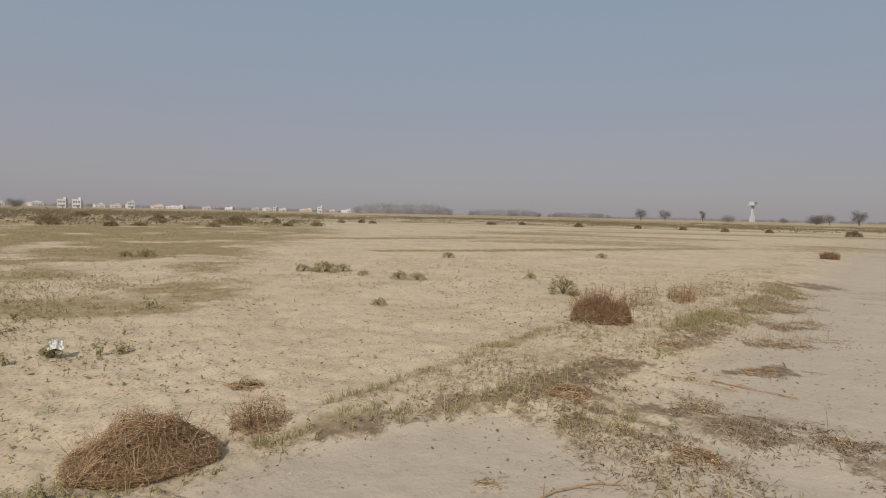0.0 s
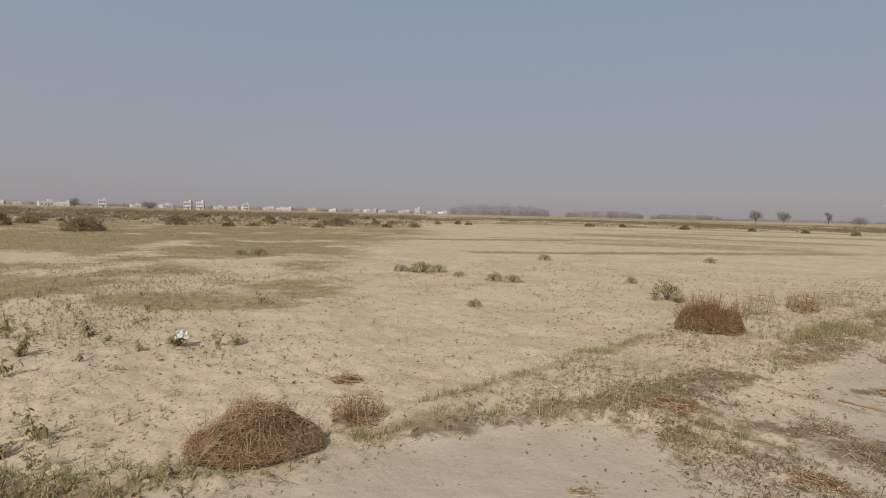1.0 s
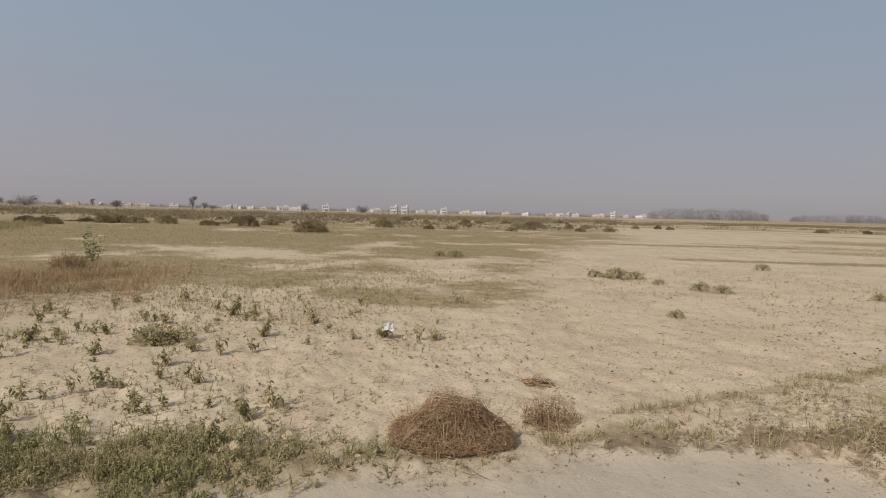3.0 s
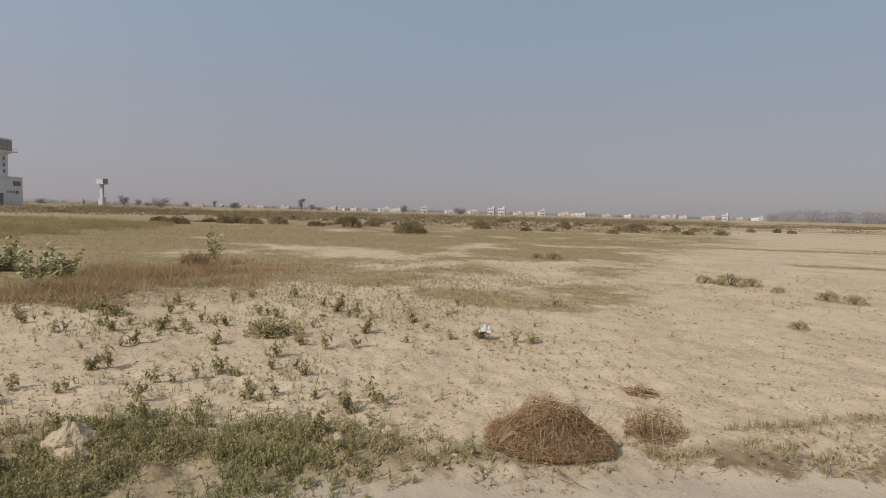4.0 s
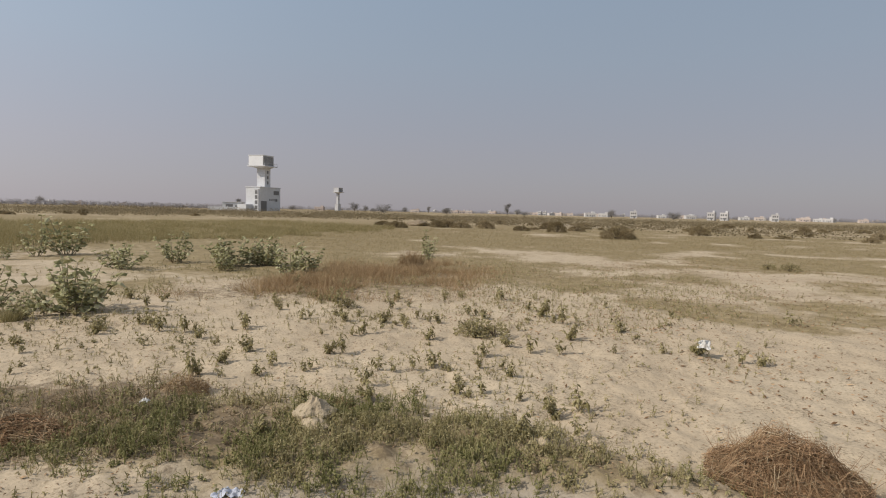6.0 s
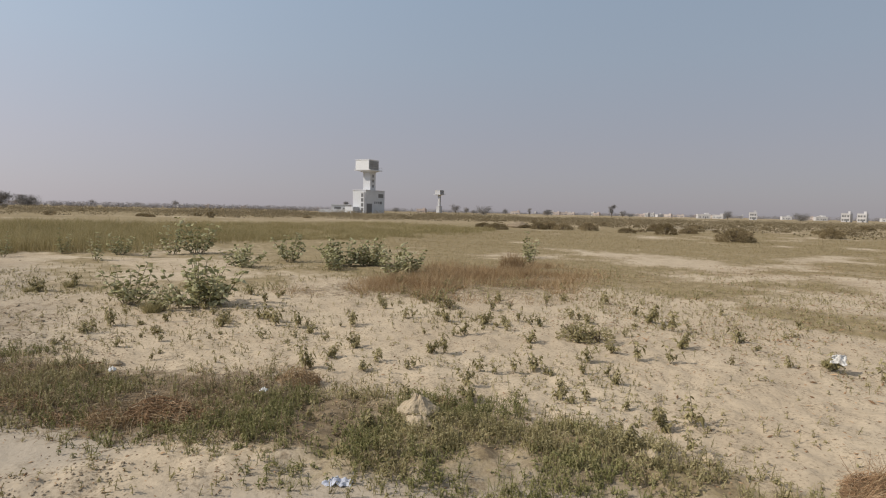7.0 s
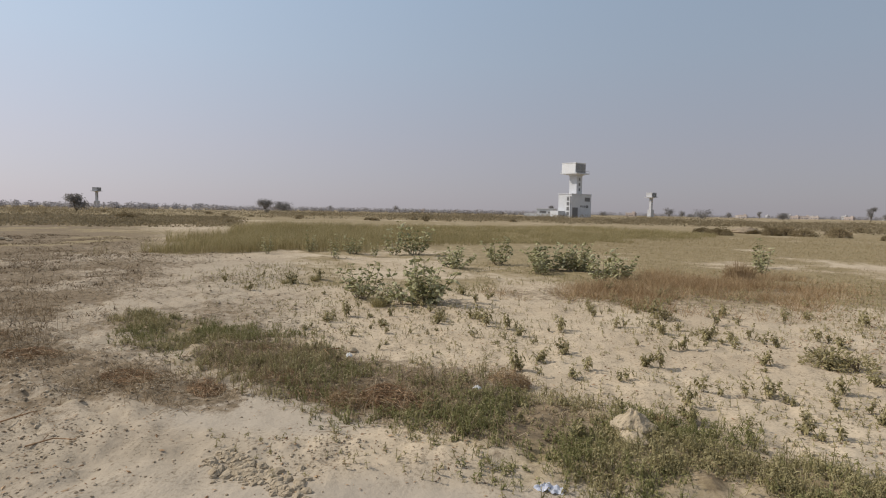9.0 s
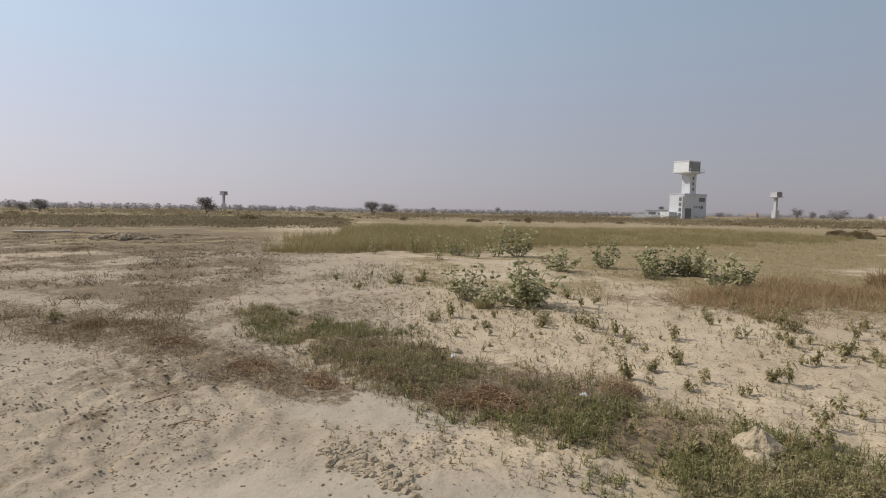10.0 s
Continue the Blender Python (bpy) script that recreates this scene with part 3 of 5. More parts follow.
# ---- houses of the far town ----
def house(name, w, d, h, floors, mat, label, lot):
    t = thing(name, label, "house", lot)
    g = Geo()
    g.box(-w / 2, -d / 2, 0, w / 2, d / 2, h)
    wall = part("wall", g, mat, t)
    g = Geo()
    for a in ((-w / 2 - .1, -d / 2 - .1, w / 2 + .1, -d / 2 + .15), (-w / 2 - .1, d / 2 - .15, w / 2 + .1, d / 2 + .1), (-w / 2 - .1, -d / 2 + .15, -w / 2 + .15, d / 2 - .15), (w / 2 - .15, -d / 2 + .15, w / 2 + .1, d / 2 - .15)):
        g.box(a[0], a[1], h + .003, a[2], a[3], h + 0.8)
    part("parapet", g, mat, t)
    g = Geo()
    g.box(-w * .4, -d * .35, h + .003, -w * .12, d * .1, h + 2.3)
    part("stair_head", g, mat, t)
    for k in range(floors):
        z = k * h / floors
        for x in (-w * .28, w * .05, w * .32):
            g = Geo()
            g.box(x - .55, d / 2 - .03, z + .9, x + .55, d / 2 + .05, z + 2.2)
            part("window", g, M_DARK, wall)
    g = Geo()
    g.box(-w * .12 - .5, d / 2 - .03, 0, -w * .12 + .5, d / 2 + .06, 2.1)
    part("door", g, M_DARK, wall)
    return t


HOUSE_A = house("house", 5.4, 7, 5.4, 2, M_TOWN, "white plastered two-storey house with flat roof", "far town houses")
HOUSE_B = house("house", 12, 9, 3.6, 1, M_TOWN, "low white plastered house with parapet roof", "far town houses")
HOUSE_C = house("house", 11, 8, 3.8, 1, M_PEACH, "low dusty pinkish plastered house with flat roof", "far town houses")
HOUSE_A.matrix_world = pose(*pol(33.8, 500), 0, 0, 0, 33.8 + 180 - 12)
HOUSE_B.matrix_world = pose(*pol(44.6, 640), 0, 0, 0, 44.6 + 180 + 10)
HOUSE_C.matrix_world = pose(*pol(26.6, 780), 0, 0, 0, 26.6 + 180)
for az, r, h in ((32.75, 500, HOUSE_A), (28.8, 580, HOUSE_A), (12.2, 640, HOUSE_A), (40.6, 540, HOUSE_A), (35.6, 560, HOUSE_B), (31.2, 620, HOUSE_B), (43.3, 520, HOUSE_B), (30.0, 640, HOUSE_C),
                 (24.9, 600, HOUSE_B), (22.6, 700, HOUSE_C), (20.6, 720, HOUSE_B), (18.3, 760, HOUSE_C), (15.8, 700, HOUSE_B), (13.5, 650, HOUSE_C), (9.8, 760, HOUSE_B), (58.9, 700, HOUSE_C),
                 (56.5, 760, HOUSE_C), (54.1, 720, HOUSE_C), (49.9, 780, HOUSE_C), (47.6, 700, HOUSE_C), (71.4, 520, HOUSE_C), (94.0, 680, HOUSE_B), (91.9, 640, HOUSE_C), (93.0, 720, HOUSE_B), (89.8, 760, HOUSE_B), (61.9, 640, HOUSE_C)):
    copy_thing(h, pose(*pol(az, r if h is HOUSE_A else r * 1.4), 0, 0, 0, az + 180 + (az * 37) % 40 - 20))
town = random.Random(5)
for k in range(60):
    az = town.uniform(8, 60) if k < 50 else town.uniform(60, 112)
    r = town.uniform(900, 1500)
    copy_thing(town.choice((HOUSE_B, HOUSE_C, HOUSE_C, HOUSE_A)), pose(*pol(az, r), 0, 0, 0, az + 180 + town.uniform(-35, 35)))


# the low annexe and boundary wall beside the nearest tower
def annexe():
    t = thing("pump_house", "small grey concrete pump house beside the water tower", "building")
    g = Geo()
    g.box(-4.5, -3, 0, 4.5, 3, 4.0)
    wall = part("wall", g, M_CONCRETE, t)
    g = Geo()
    g.box(-4.8, -3.3, 4.003, 4.8, 3.3, 4.35)
    part("roof", g, M_CONCRETE, t)
    for x, w, z, h in ((-2.4, 1.6, 1.0, 1.6), (1.2, 3.4, 0.9, 2.2)):
        g = Geo()
        g.box(x - w / 2, 2.97, z, x + w / 2, 3.06, z + h)
        part("window", g, M_DARK, wall)
    return t


annexe().matrix_world = pose(*pol(79.4, 300), -0.1, 0, 0, 79.4 + 180 - 15)
w = thing("boundary_wall", "low pale concrete boundary wall round the tower plot", "wall")
g = Geo()
x0, y0 = pol(81.6, 292)
x1, y1 = pol(77.6, 286)
L = math.hypot(x1 - x0, y1 - y0)
for k in range(7):
    g.box(k * L / 7, -0.12, 0, (k + 1) * L / 7 - 0.35, 0.12, 1.7)
    g.box((k + 1) * L / 7 - 0.345, -0.2, 0, (k + 1) * L / 7 - 0.005, 0.2, 2.1)
part("wall_panel", g, M_CONCRETE, w)
w.matrix_world = pose(x0, y0, 0, 0, 0, math.degrees(math.atan2(y1 - y0, x1 - x0)))


# ---- trees and far bushes ----
def tree(seed, label, tall, wide, trunk, leaves, mat=None, leaf=0.5):
    rng = random.Random(seed)
    t = thing("tree", label, "tree", "far trees")
    g = Geo(seed)
    lean = Vector((rng.uniform(-.1, .1), rng.uniform(-.1, .1), 1)) * tall * trunk
    g.twig([(0, 0, -0.2), lean * 0.5 + Vector((rng.uniform(-.1, .1), 0, 0)), lean], tall * 0.035, tall * 0.022, 7)
    limbs = []
    for k in range(9):
        a = 6.283 * k / 9 + rng.uniform(-.3, .3)
        up = rng.uniform(0.25, 0.95)
        e = lean + Vector((math.cos(a) * wide * .38 * rng.uniform(.4, 1), math.sin(a) * wide * .38 * rng.uniform(.4, 1), (tall - lean.z) * up * 0.85))
        limbs.append(e)
        g.twig([lean * rng.uniform(.75, 1), lean * 0.4 + e * 0.6 + Vector((0, 0, tall * .03)), e], tall * 0.014, tall * 0.004, 5)
    part("trunk", g, M_TRUNK, t)
    g = Geo(seed + 1)
    for _ in range(leaves):
        e = rng.choice(limbs)
        d = Vector((rng.gauss(0, 1), rng.gauss(0, 1), rng.gauss(0, .75)))
        p = e + d * wide * 0.14
        p.z = min(max(p.z, tall * trunk * 0.8), tall * 1.02)
        w = Vector((rng.uniform(-1, 1), rng.uniform(-1, 1), rng.uniform(-.7, .5)))
        g.leaf(p, w, w.cross(Vector((rng.uniform(-1, 1), rng.uniform(-1, 1), .3))), leaf * rng.uniform(.6, 1.3), leaf * 0.6, .2)
    part("crown", g, mat or M_TREE, t)
    return t


T1 = tree(11, "round haze-grey tree on a short bare trunk", 7.0, 7.5, 0.16, 1900, leaf=0.55)
T2 = tree(12, "wide flat-topped haze-grey tree in the field", 5.6, 10.0, 0.16, 2000, leaf=0.55)
# T3, T4 and T6 are thinly leaved, letting sky through as haze would
T3 = tree(13, "tall narrow haze-grey tree", 10.0, 5.0, 0.12, 1000, leaf=0.5)
T4 = tree(14, "low spreading haze-grey tree", 5.2, 9.0, 0.12, 1000, leaf=0.5)
T6 = tree(16, "round airy haze-grey tree far off", 7.0, 7.0, 0.14, 900, leaf=0.5)
T1.matrix_world = pose(*pol(107.15, 330), 0)
T2.matrix_world = pose(*pol(105.55, 345), 0)
T3.matrix_world = pose(*pol(-24.6, 520), 0)
T6.matrix_world = pose(*pol(-19.25, 430), 0)
T6.scale = (1.25, 1.25, 1.25)
T4.matrix_world = pose(*pol(65.15, 330), 0)
for az, r, s, q in ((-21.4, 450, 1.2, T6), (-26.7, 430, 1.0, T4), (-33.4, 420, 1.0, T2), (-34.3, 430, 0.95, T6), (-36.3, 400, 1.25, T6), (-31, 620, 0.9, T4),
                    (37.0, 420, 1.0, T4), (42.6, 400, 0.85, T6), (36.8, 520, 0.95, T4), (52.7, 470, 1.1, T3), (51.7, 480, 0.8, T6), (51.0, 480, .7, T4), (58.8, 470, 0.85, T2), (68.0, 560, 1.3, T6), (66.9, 620, 1.0, T6), (66.2, 640, .8, T4),
                    (94.5, 700, 1.2, T6), (113, 900, 1.3, T2), (79.0, 640, 1.2, T3), (74, 640, 1.0, T4), (63, 640, .9, T6), (60.6, 700, .9, T3), (97.5, 640, .9, T4), (101, 700, 1.0, T6)):
    c = copy_thing(q, pose(*pol(az, r), 0, 0, 0, az * 53 % 360))
    c.scale = (s, s, s)


T5 = tree(15, "dark bushy young tree in the scrub", 4.0, 4.0, 0.1, 1500, None, .34)
T5.matrix_world = pose(*pol(122.6, 148), 0)
for az, r, s in ((135.4, 170, .75), (136.6, 172, .5), (107.0, 190, .35)):
    c = copy_thing(T5, pose(*pol(az, r), 0, 0, 0, az * 53 % 360))
    c.scale = (s * 1.2, s * 1.2, s)


def far_woods(seed, spans, name, label, density, leaves):
    """A distant belt of trees, too many and too small to count."""
    rng = random.Random(seed)
    g = Geo(seed)
    for a0, a1, r, h0, h1 in spans:
        n = int((a1 - a0) * r / 3200 * 60 * density) + 4
        for k in range(n):
            a = rng.uniform(a0, a1)
            edge = min(a - a0, a1 - a) / (a1 - a0)
            h = (h0 + (h1 - h0) * rng.random()) * (0.55 + 0.45 * min(1, edge * 6))
            x, y = pol(a, r + rng.uniform(-25, 25))
            w = h * rng.uniform(0.35, 0.6)
            g.twig([(x, y, -1), (x, y, h * 0.5)], 0.25, 0.12, 4)
            # few small leaves, so sky shows between them in place of haze
            for _ in range(leaves):
                up = 0.05 + 0.95 * rng.random()
                q = w * math.sqrt(max(0.0, 1 - (up * 1.6 - .7) ** 2 * .9))
                d = Vector((rng.gauss(0, .5) * q, rng.gauss(0, .5) * q, h * up))
                u = Vector((rng.uniform(-1, 1), rng.uniform(-1, 1), rng.uniform(-.5, .5)))
                g.leaf(Vector((x, y, 0)) + d, u, u.cross(Vector((rng.gauss(0, 1), rng.gauss(0, 1), 1))), rng.uniform(.8, 1.6), rng.uniform(.6, 1.1), .2)
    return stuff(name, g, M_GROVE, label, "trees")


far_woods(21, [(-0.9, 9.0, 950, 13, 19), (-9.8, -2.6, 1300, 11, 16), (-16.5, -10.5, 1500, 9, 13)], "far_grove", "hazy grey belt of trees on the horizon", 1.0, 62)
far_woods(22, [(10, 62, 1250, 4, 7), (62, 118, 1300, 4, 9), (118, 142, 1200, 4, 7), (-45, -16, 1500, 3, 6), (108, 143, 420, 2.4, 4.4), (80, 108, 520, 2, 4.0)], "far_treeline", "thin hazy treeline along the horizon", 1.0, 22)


def bush(seed, label, w, h, n, leaf, mat, group):
    rng = random.Random(seed)
    t = thing("bush", label, "bush", group)
    g = Geo(seed)
    ends = []
    for k in range(16):
        a, q = rng.uniform(0, 6.283), rng.uniform(.2, 1)
        e = Vector((math.cos(a) * q * w * .42, math.sin(a) * q * w * .42, h * (0.45 + .45 * math.sqrt(1 - q * q * .8))))
        ends.append(e)
        g.twig([(0, 0, -.03), e * .5 + Vector((0, 0, h * .08)), e], w * .012, w * .004, 4)
    part("woody_base", g, M_TRUNK, t)
    g = Geo(seed + 50)
    for _ in range(n):
        a, u = rng.uniform(0, 6.283), rng.random()
        q = math.sqrt(1 - u * u)
        k = (.55 + .45 * rng.random() ** .5) * (.85 + .35 * noise.noise(Vector((math.cos(a) * q * 2, math.sin(a) * q * 2, u * 2 + seed))))
        p = Vector((math.cos(a) * q * k * w * .5, math.sin(a) * q * k * w * .5, u * k * h * 1.05 + .01))
        d = Vector((math.cos(a) * q + rng.gauss(0, .6), math.sin(a) * q + rng.gauss(0, .6), u + rng.gauss(.2, .5)))
        g.leaf(p, d, d.cross(Vector((rng.uniform(-1, 1), .4, .5))), leaf * rng.uniform(.6, 1.4), leaf * .5, .15)
    part("foliage", g, mat, t)
    return t


BUSHES = [bush(31, "dark round dry bush on the open ground", 2.0, 1.05, 1700, .12, M_BUSH, "scrub bushes"),
          bush(32, "low spreading olive bush on the open ground", 2.6, .85, 1900, .12, M_BUSH, "scrub bushes"),
          bush(33, "ragged brown bush on the open ground", 1.8, .95, 1600, .12, M_BUSH, "scrub bushes")]
first = ((47.7, 52), (42.0, 41), (34.7, 56))
for b, (az, r) in zip(BUSHES, first):
    b.matrix_world = pose(*pol(az, r), 0, 0, 0, az * 7)
rng = random.Random(9)
spots = [(63.7, 54, .9), (59.6, 58, .9), (58.6, 59, 1.0), (57.2, 58, .85), (54.7, 58, 1.0), (45.8, 57, .8), (41.2, 42, .8), (26.5, 73, .95), (30.5, 76, .7), (20.8, 67, .55), (16.3, 70, .65), (14.7, 72, .6), (10.1, 80, .6), (8.1, 83, .55), (7.0, 81, .5),
         (-4.9, 93, .8), (-8.0, 96, .7), (-13.5, 90, .8), (-19, 92, .6), (-23, 90, .6), (-26.5, 84, .6), (-30, 86, .6), (-36, 80, .8), (110.5, 60, .6), (119.1, 75, 1.25), (118.4, 76, .8)]
for az, r, s in spots:
    c = copy_thing(rng.choice(BUSHES), pose(*pol(az, r), -.02, 0, 0, rng.uniform(0, 360)))
    c.scale = (s, s, s * rng.uniform(.85, 1.1))
for k in range(150):
    az = rng.uniform(12, 66) if k < 95 else rng.uniform(66, 140)
    r = rng.uniform(52, 130) if k < 95 else rng.uniform(85, 190)
    s = rng.uniform(.35, .85)
    c = copy_thing(rng.choice(BUSHES), pose(*pol(az, r), -.02, 0, 0, rng.uniform(0, 360)))
    c.scale = (s * rng.uniform(1, 1.6), s, s * rng.uniform(.6, 1.0))


# far belts of low scrub
def scrub_belt(seed, n, spans):
    rng = random.Random(seed)
    g = Geo(seed)
    for a0, a1, r0, r1, h in spans:
        for _ in range(int(n * (a1 - a0) / 60)):
            a, r = rng.uniform(a0, a1), rng.uniform(r0, r1)
            x, y = pol(a, r)
            clump = fbm(x, y, 26, 3).item() + .25 * vnoise(x, y, 6).item() - .16
            clump = float(step(.40, .60, clump + .10 * (r - r0) / (r1 - r0))) * float(step(0, .35, (r - r0) / (r1 - r0) + .05))
            if rng.random() > .12 + clump:
                continue
            hh = h * rng.uniform(.35, 1) * (.35 + .75 * clump)
            for _ in range(20):
                p = Vector((x + rng.gauss(0, .8), y + rng.gauss(0, .8), rng.random() * hh))
                u = Vector((rng.uniform(-1, 1), rng.uniform(-1, 1), rng.uniform(-.1, 1)))
                g.leaf(p, u, u.cross(Vector((rng.gauss(0, 1), rng.gauss(0, 1), .5))), rng.uniform(.14, .34), .15, .1)
    return stuff("scrub_belt", g, M_SCRUB, "far belts of low olive brown scrub", "scrub")


scrub_belt(41, 4200, [(62, 98, 90, 190, 1.45), (98, 142, 95, 240, 1.25), (12, 62, 56, 190, .95), (-45, 12, 95, 240, .38), (110, 142, 50, 95, .35)])


# ---- grasses ----
def tall_grass():
    g = Geo(51)
    rng = random.Random(51)
    spots = scatter(51, 620000, (-71, -14, -18, 25), lambda x, y: tall_stand(x, y) * np.clip(1.5 - np.hypot(x, y) / 42, 0.10, 1.0) * np.clip(0.1 + 2.4 * (fbm(x, y, 2.4) - 0.25), 0.05, 1))
    for x, y, z in spots:
        r = math.hypot(x, y)
        h = rng.uniform(.25, .85) * (0.22 + .6 * vnoise(x, y, 4).item() + .65 * vnoise(x, y, 1.5).item()) * (.45 + .55 * float(step(86, 98, math.degrees(math.atan2(-x, y)))))
        a, b = rng.gauss(.08, .27), rng.gauss(.05, .27)
        g.blade((x, y, z), (x + a, y + b, z + h), 0.004 + 0.0003 * r, (a * .35, b * .35))
    stuff("tall_grass", g, M_GRASS, "stand of tall yellow-green dry grass", "grass")


def short_grass():
    g = Geo(52)
    rng = random.Random(52)

    def d(x, y):
        r = np.hypot(x, y)
        return np.clip((cover(x, y) - .22) * 1.5, 0, 1) * step(5.5, 8, r) * np.clip(1.25 - r / 48, .1, 1) * ~tall_stand(x, y)
    for x, y, z in scatter(52, 420000, (-48, 6, 8, 55), d):
        r = math.hypot(x, y)
        h = rng.uniform(.015, .055) * (1 + r * .008)
        a, b = rng.gauss(0, .05), rng.gauss(0, .05)
        g.blade((x, y, z - .005), (x + a, y + b, z + h), .003 + .0004 * r)
    stuff("short_grass", g, M_OLIVE, "short patchy olive and tan dry grass", "grass")


def russet_weeds():
    g = Geo(53)
    rng = random.Random(53)
    for x, y, z in scatter(53, 15000, (-16.5, 0, -8, 9.5), lambda x, y: stroke(x, y, RUSSET, .45) * np.clip(5 * (fbm(x, y, 1.6) - .43), 0, 1)):
        h = rng.uniform(.06, .30)
        for _ in range(9):
            a, b = rng.gauss(0, .13), rng.gauss(0, .13)
            g.blade((x + a * .3, y + b * .3, z - .01), (x + a * 1.3, y + b * 1.3, z + h * rng.uniform(.3, 1.1)), .006)
    stuff("russet_weeds", g, M_FUZZ, "fine russet dried weeds on the sand", "weeds")


def straw_mat():
    g = Geo(54)
    rng = random.Random(54)

    def d(x, y):
        s = np.maximum(stroke(x, y, STRAW, .35), np.maximum(.85 * stroke(x, y, STRAW_W, .5), .6 * stroke(x, y, DARK_W, .5)))
        s = np.maximum(s, .85 * np.maximum(stroke(x, y, CROSS, .5), stroke(x, y, CROSS_B, .5)))
        s = np.maximum(s, .7 * stroke(x, y, FRONT, .5))
        for q in RIGHT:
            s = np.maximum(s, .9 * stroke(x, y, q, .6))
        s = np.maximum(s, .1 * stroke(x, y, BANK[:7], .4))
        return s * np.clip(4.2 * (fbm(x, y, .6) - .40), .02, 1)
    spots = scatter(54, 36000, (-8.5, -7.5, -3.2, 1.2), d) + scatter(55, 60000, (-2.2, 2.6, 8.5, 14), d) + scatter(56, 42000, (-20, -18, -6, -5), d)
    for x, y, z in spots:
        a, L = rng.uniform(0, 6.283), rng.uniform(.04, .17)
        dx, dy = math.cos(a) * L, math.sin(a) * L
        if rng.random() < .25:
            up = rng.uniform(.05, .2)
            g.twig([(x, y, z - .01), (x + dx * .25, y + dy * .25, z + up * .7), (x + dx * .6, y + dy * .6, z + up)], .0022, .0012)
        else:
            l = rng.uniform(.005, .05)
            g.twig([(x, y, z + .003), (x + dx * .5 + rng.gauss(0, .02), y + dy * .5 + rng.gauss(0, .02), z + l), (x + dx, y + dy, z + .006)], .0024, .0014)
    stuff("straw_litter", g, M_STRAW, "matted brown dead stems lying on the soil", "straw")


def small_plant(g, x, y, z, h, n, leaf, rng):
    """A few upright stems with drooping leaves."""
    for _ in range(max(1, n // 6)):
        a, q = rng.uniform(0, 6.283), rng.uniform(.1, .5) * h
        e = Vector((x + math.cos(a) * q, y + math.sin(a) * q, z + h * rng.uniform(.6, 1)))
        b = Vector((x, y, z - .01))
        g.twig([b, (b + e) / 2 + Vector((0, 0, h * .06)), e], .0025 + h * .006, .0015)
        for k in range(6):
            p = b.lerp(e, rng.uniform(.25, 1.0))
            c = rng.uniform(0, 6.283)
            w = Vector((math.cos(c), math.sin(c), rng.uniform(-.5, .6)))
            g.leaf(p, w, w.cross(Vector((0, 0, 1))), leaf * rng.uniform(.6, 1.3), leaf * .5, rng.uniform(.1, .6))


def track_weeds():
    rng = random.Random(57)
    green, dry = Geo(57), Geo(58)

    def d(x, y):
        s = np.maximum(stroke(x, y, GREEN, .55), .8 * stroke(x, y, GREEN_W, .6))
        s = np.maximum(s, .6 * stroke(x, y, STRAW, .5))
        s = s * (1 - .78 * step(-3.1, -2.2, x) * step(1.5, 2.2, y))
        return s * np.clip(5.0 * (fbm(x, y, .5) - .345), .04, 1)
    for x, y, z in scatter(57, 72000, (-8.8, -5.2, -1.0, 4.0), d):
        lush = fbm(x, y, .8, 2).item() + rng.gauss(0, .08) - (.13 if x < -4.3 else 0)
        g = green if lush > .46 else dry
        small_plant(g, x, y, z, rng.uniform(.03, .12), rng.choice((6, 6, 6, 12)), rng.uniform(.016, .032), rng)
        if rng.random() < .35:
            for _ in range(6):
                a, b = rng.gauss(0, .05), rng.gauss(0, .05)
                g.blade((x + a * .3, y + b * .3, z - .01), (x + a, y + b, z + rng.uniform(.03, .12)), .004)
    stubble = Geo(66)
    for x, y, z in scatter(66, 34000, (-30, -28, -5.5, -4.5), lambda x, y: .8 * stroke(x, y, DARK_W, .5) * np.clip(4.0 * (fbm(x, y, 1.0) - .43), 0, 1) / (1 + np.hypot(x, y) / 40)):
        k = 1 + math.hypot(x, y) / 30
        for _ in range(7):
            a, b = rng.gauss(0, .08 * k), rng.gauss(0, .08 * k)
            stubble.blade((x + a * .3, y + b * .3, z - .01), (x + a, y + b, z + rng.uniform(.02, .09)), .007 * k)
    stuff("dead_stubble", stubble, M_LITTER, "dark dead stubble matted on the western soil", "weeds")
    stuff("green_weeds", green, M_WEED, "dense low green weeds along the track edge", "weeds")
    stuff("drying_weeds", dry, M_SEEDLING, "drying olive brown weeds along the track edge", "weeds")


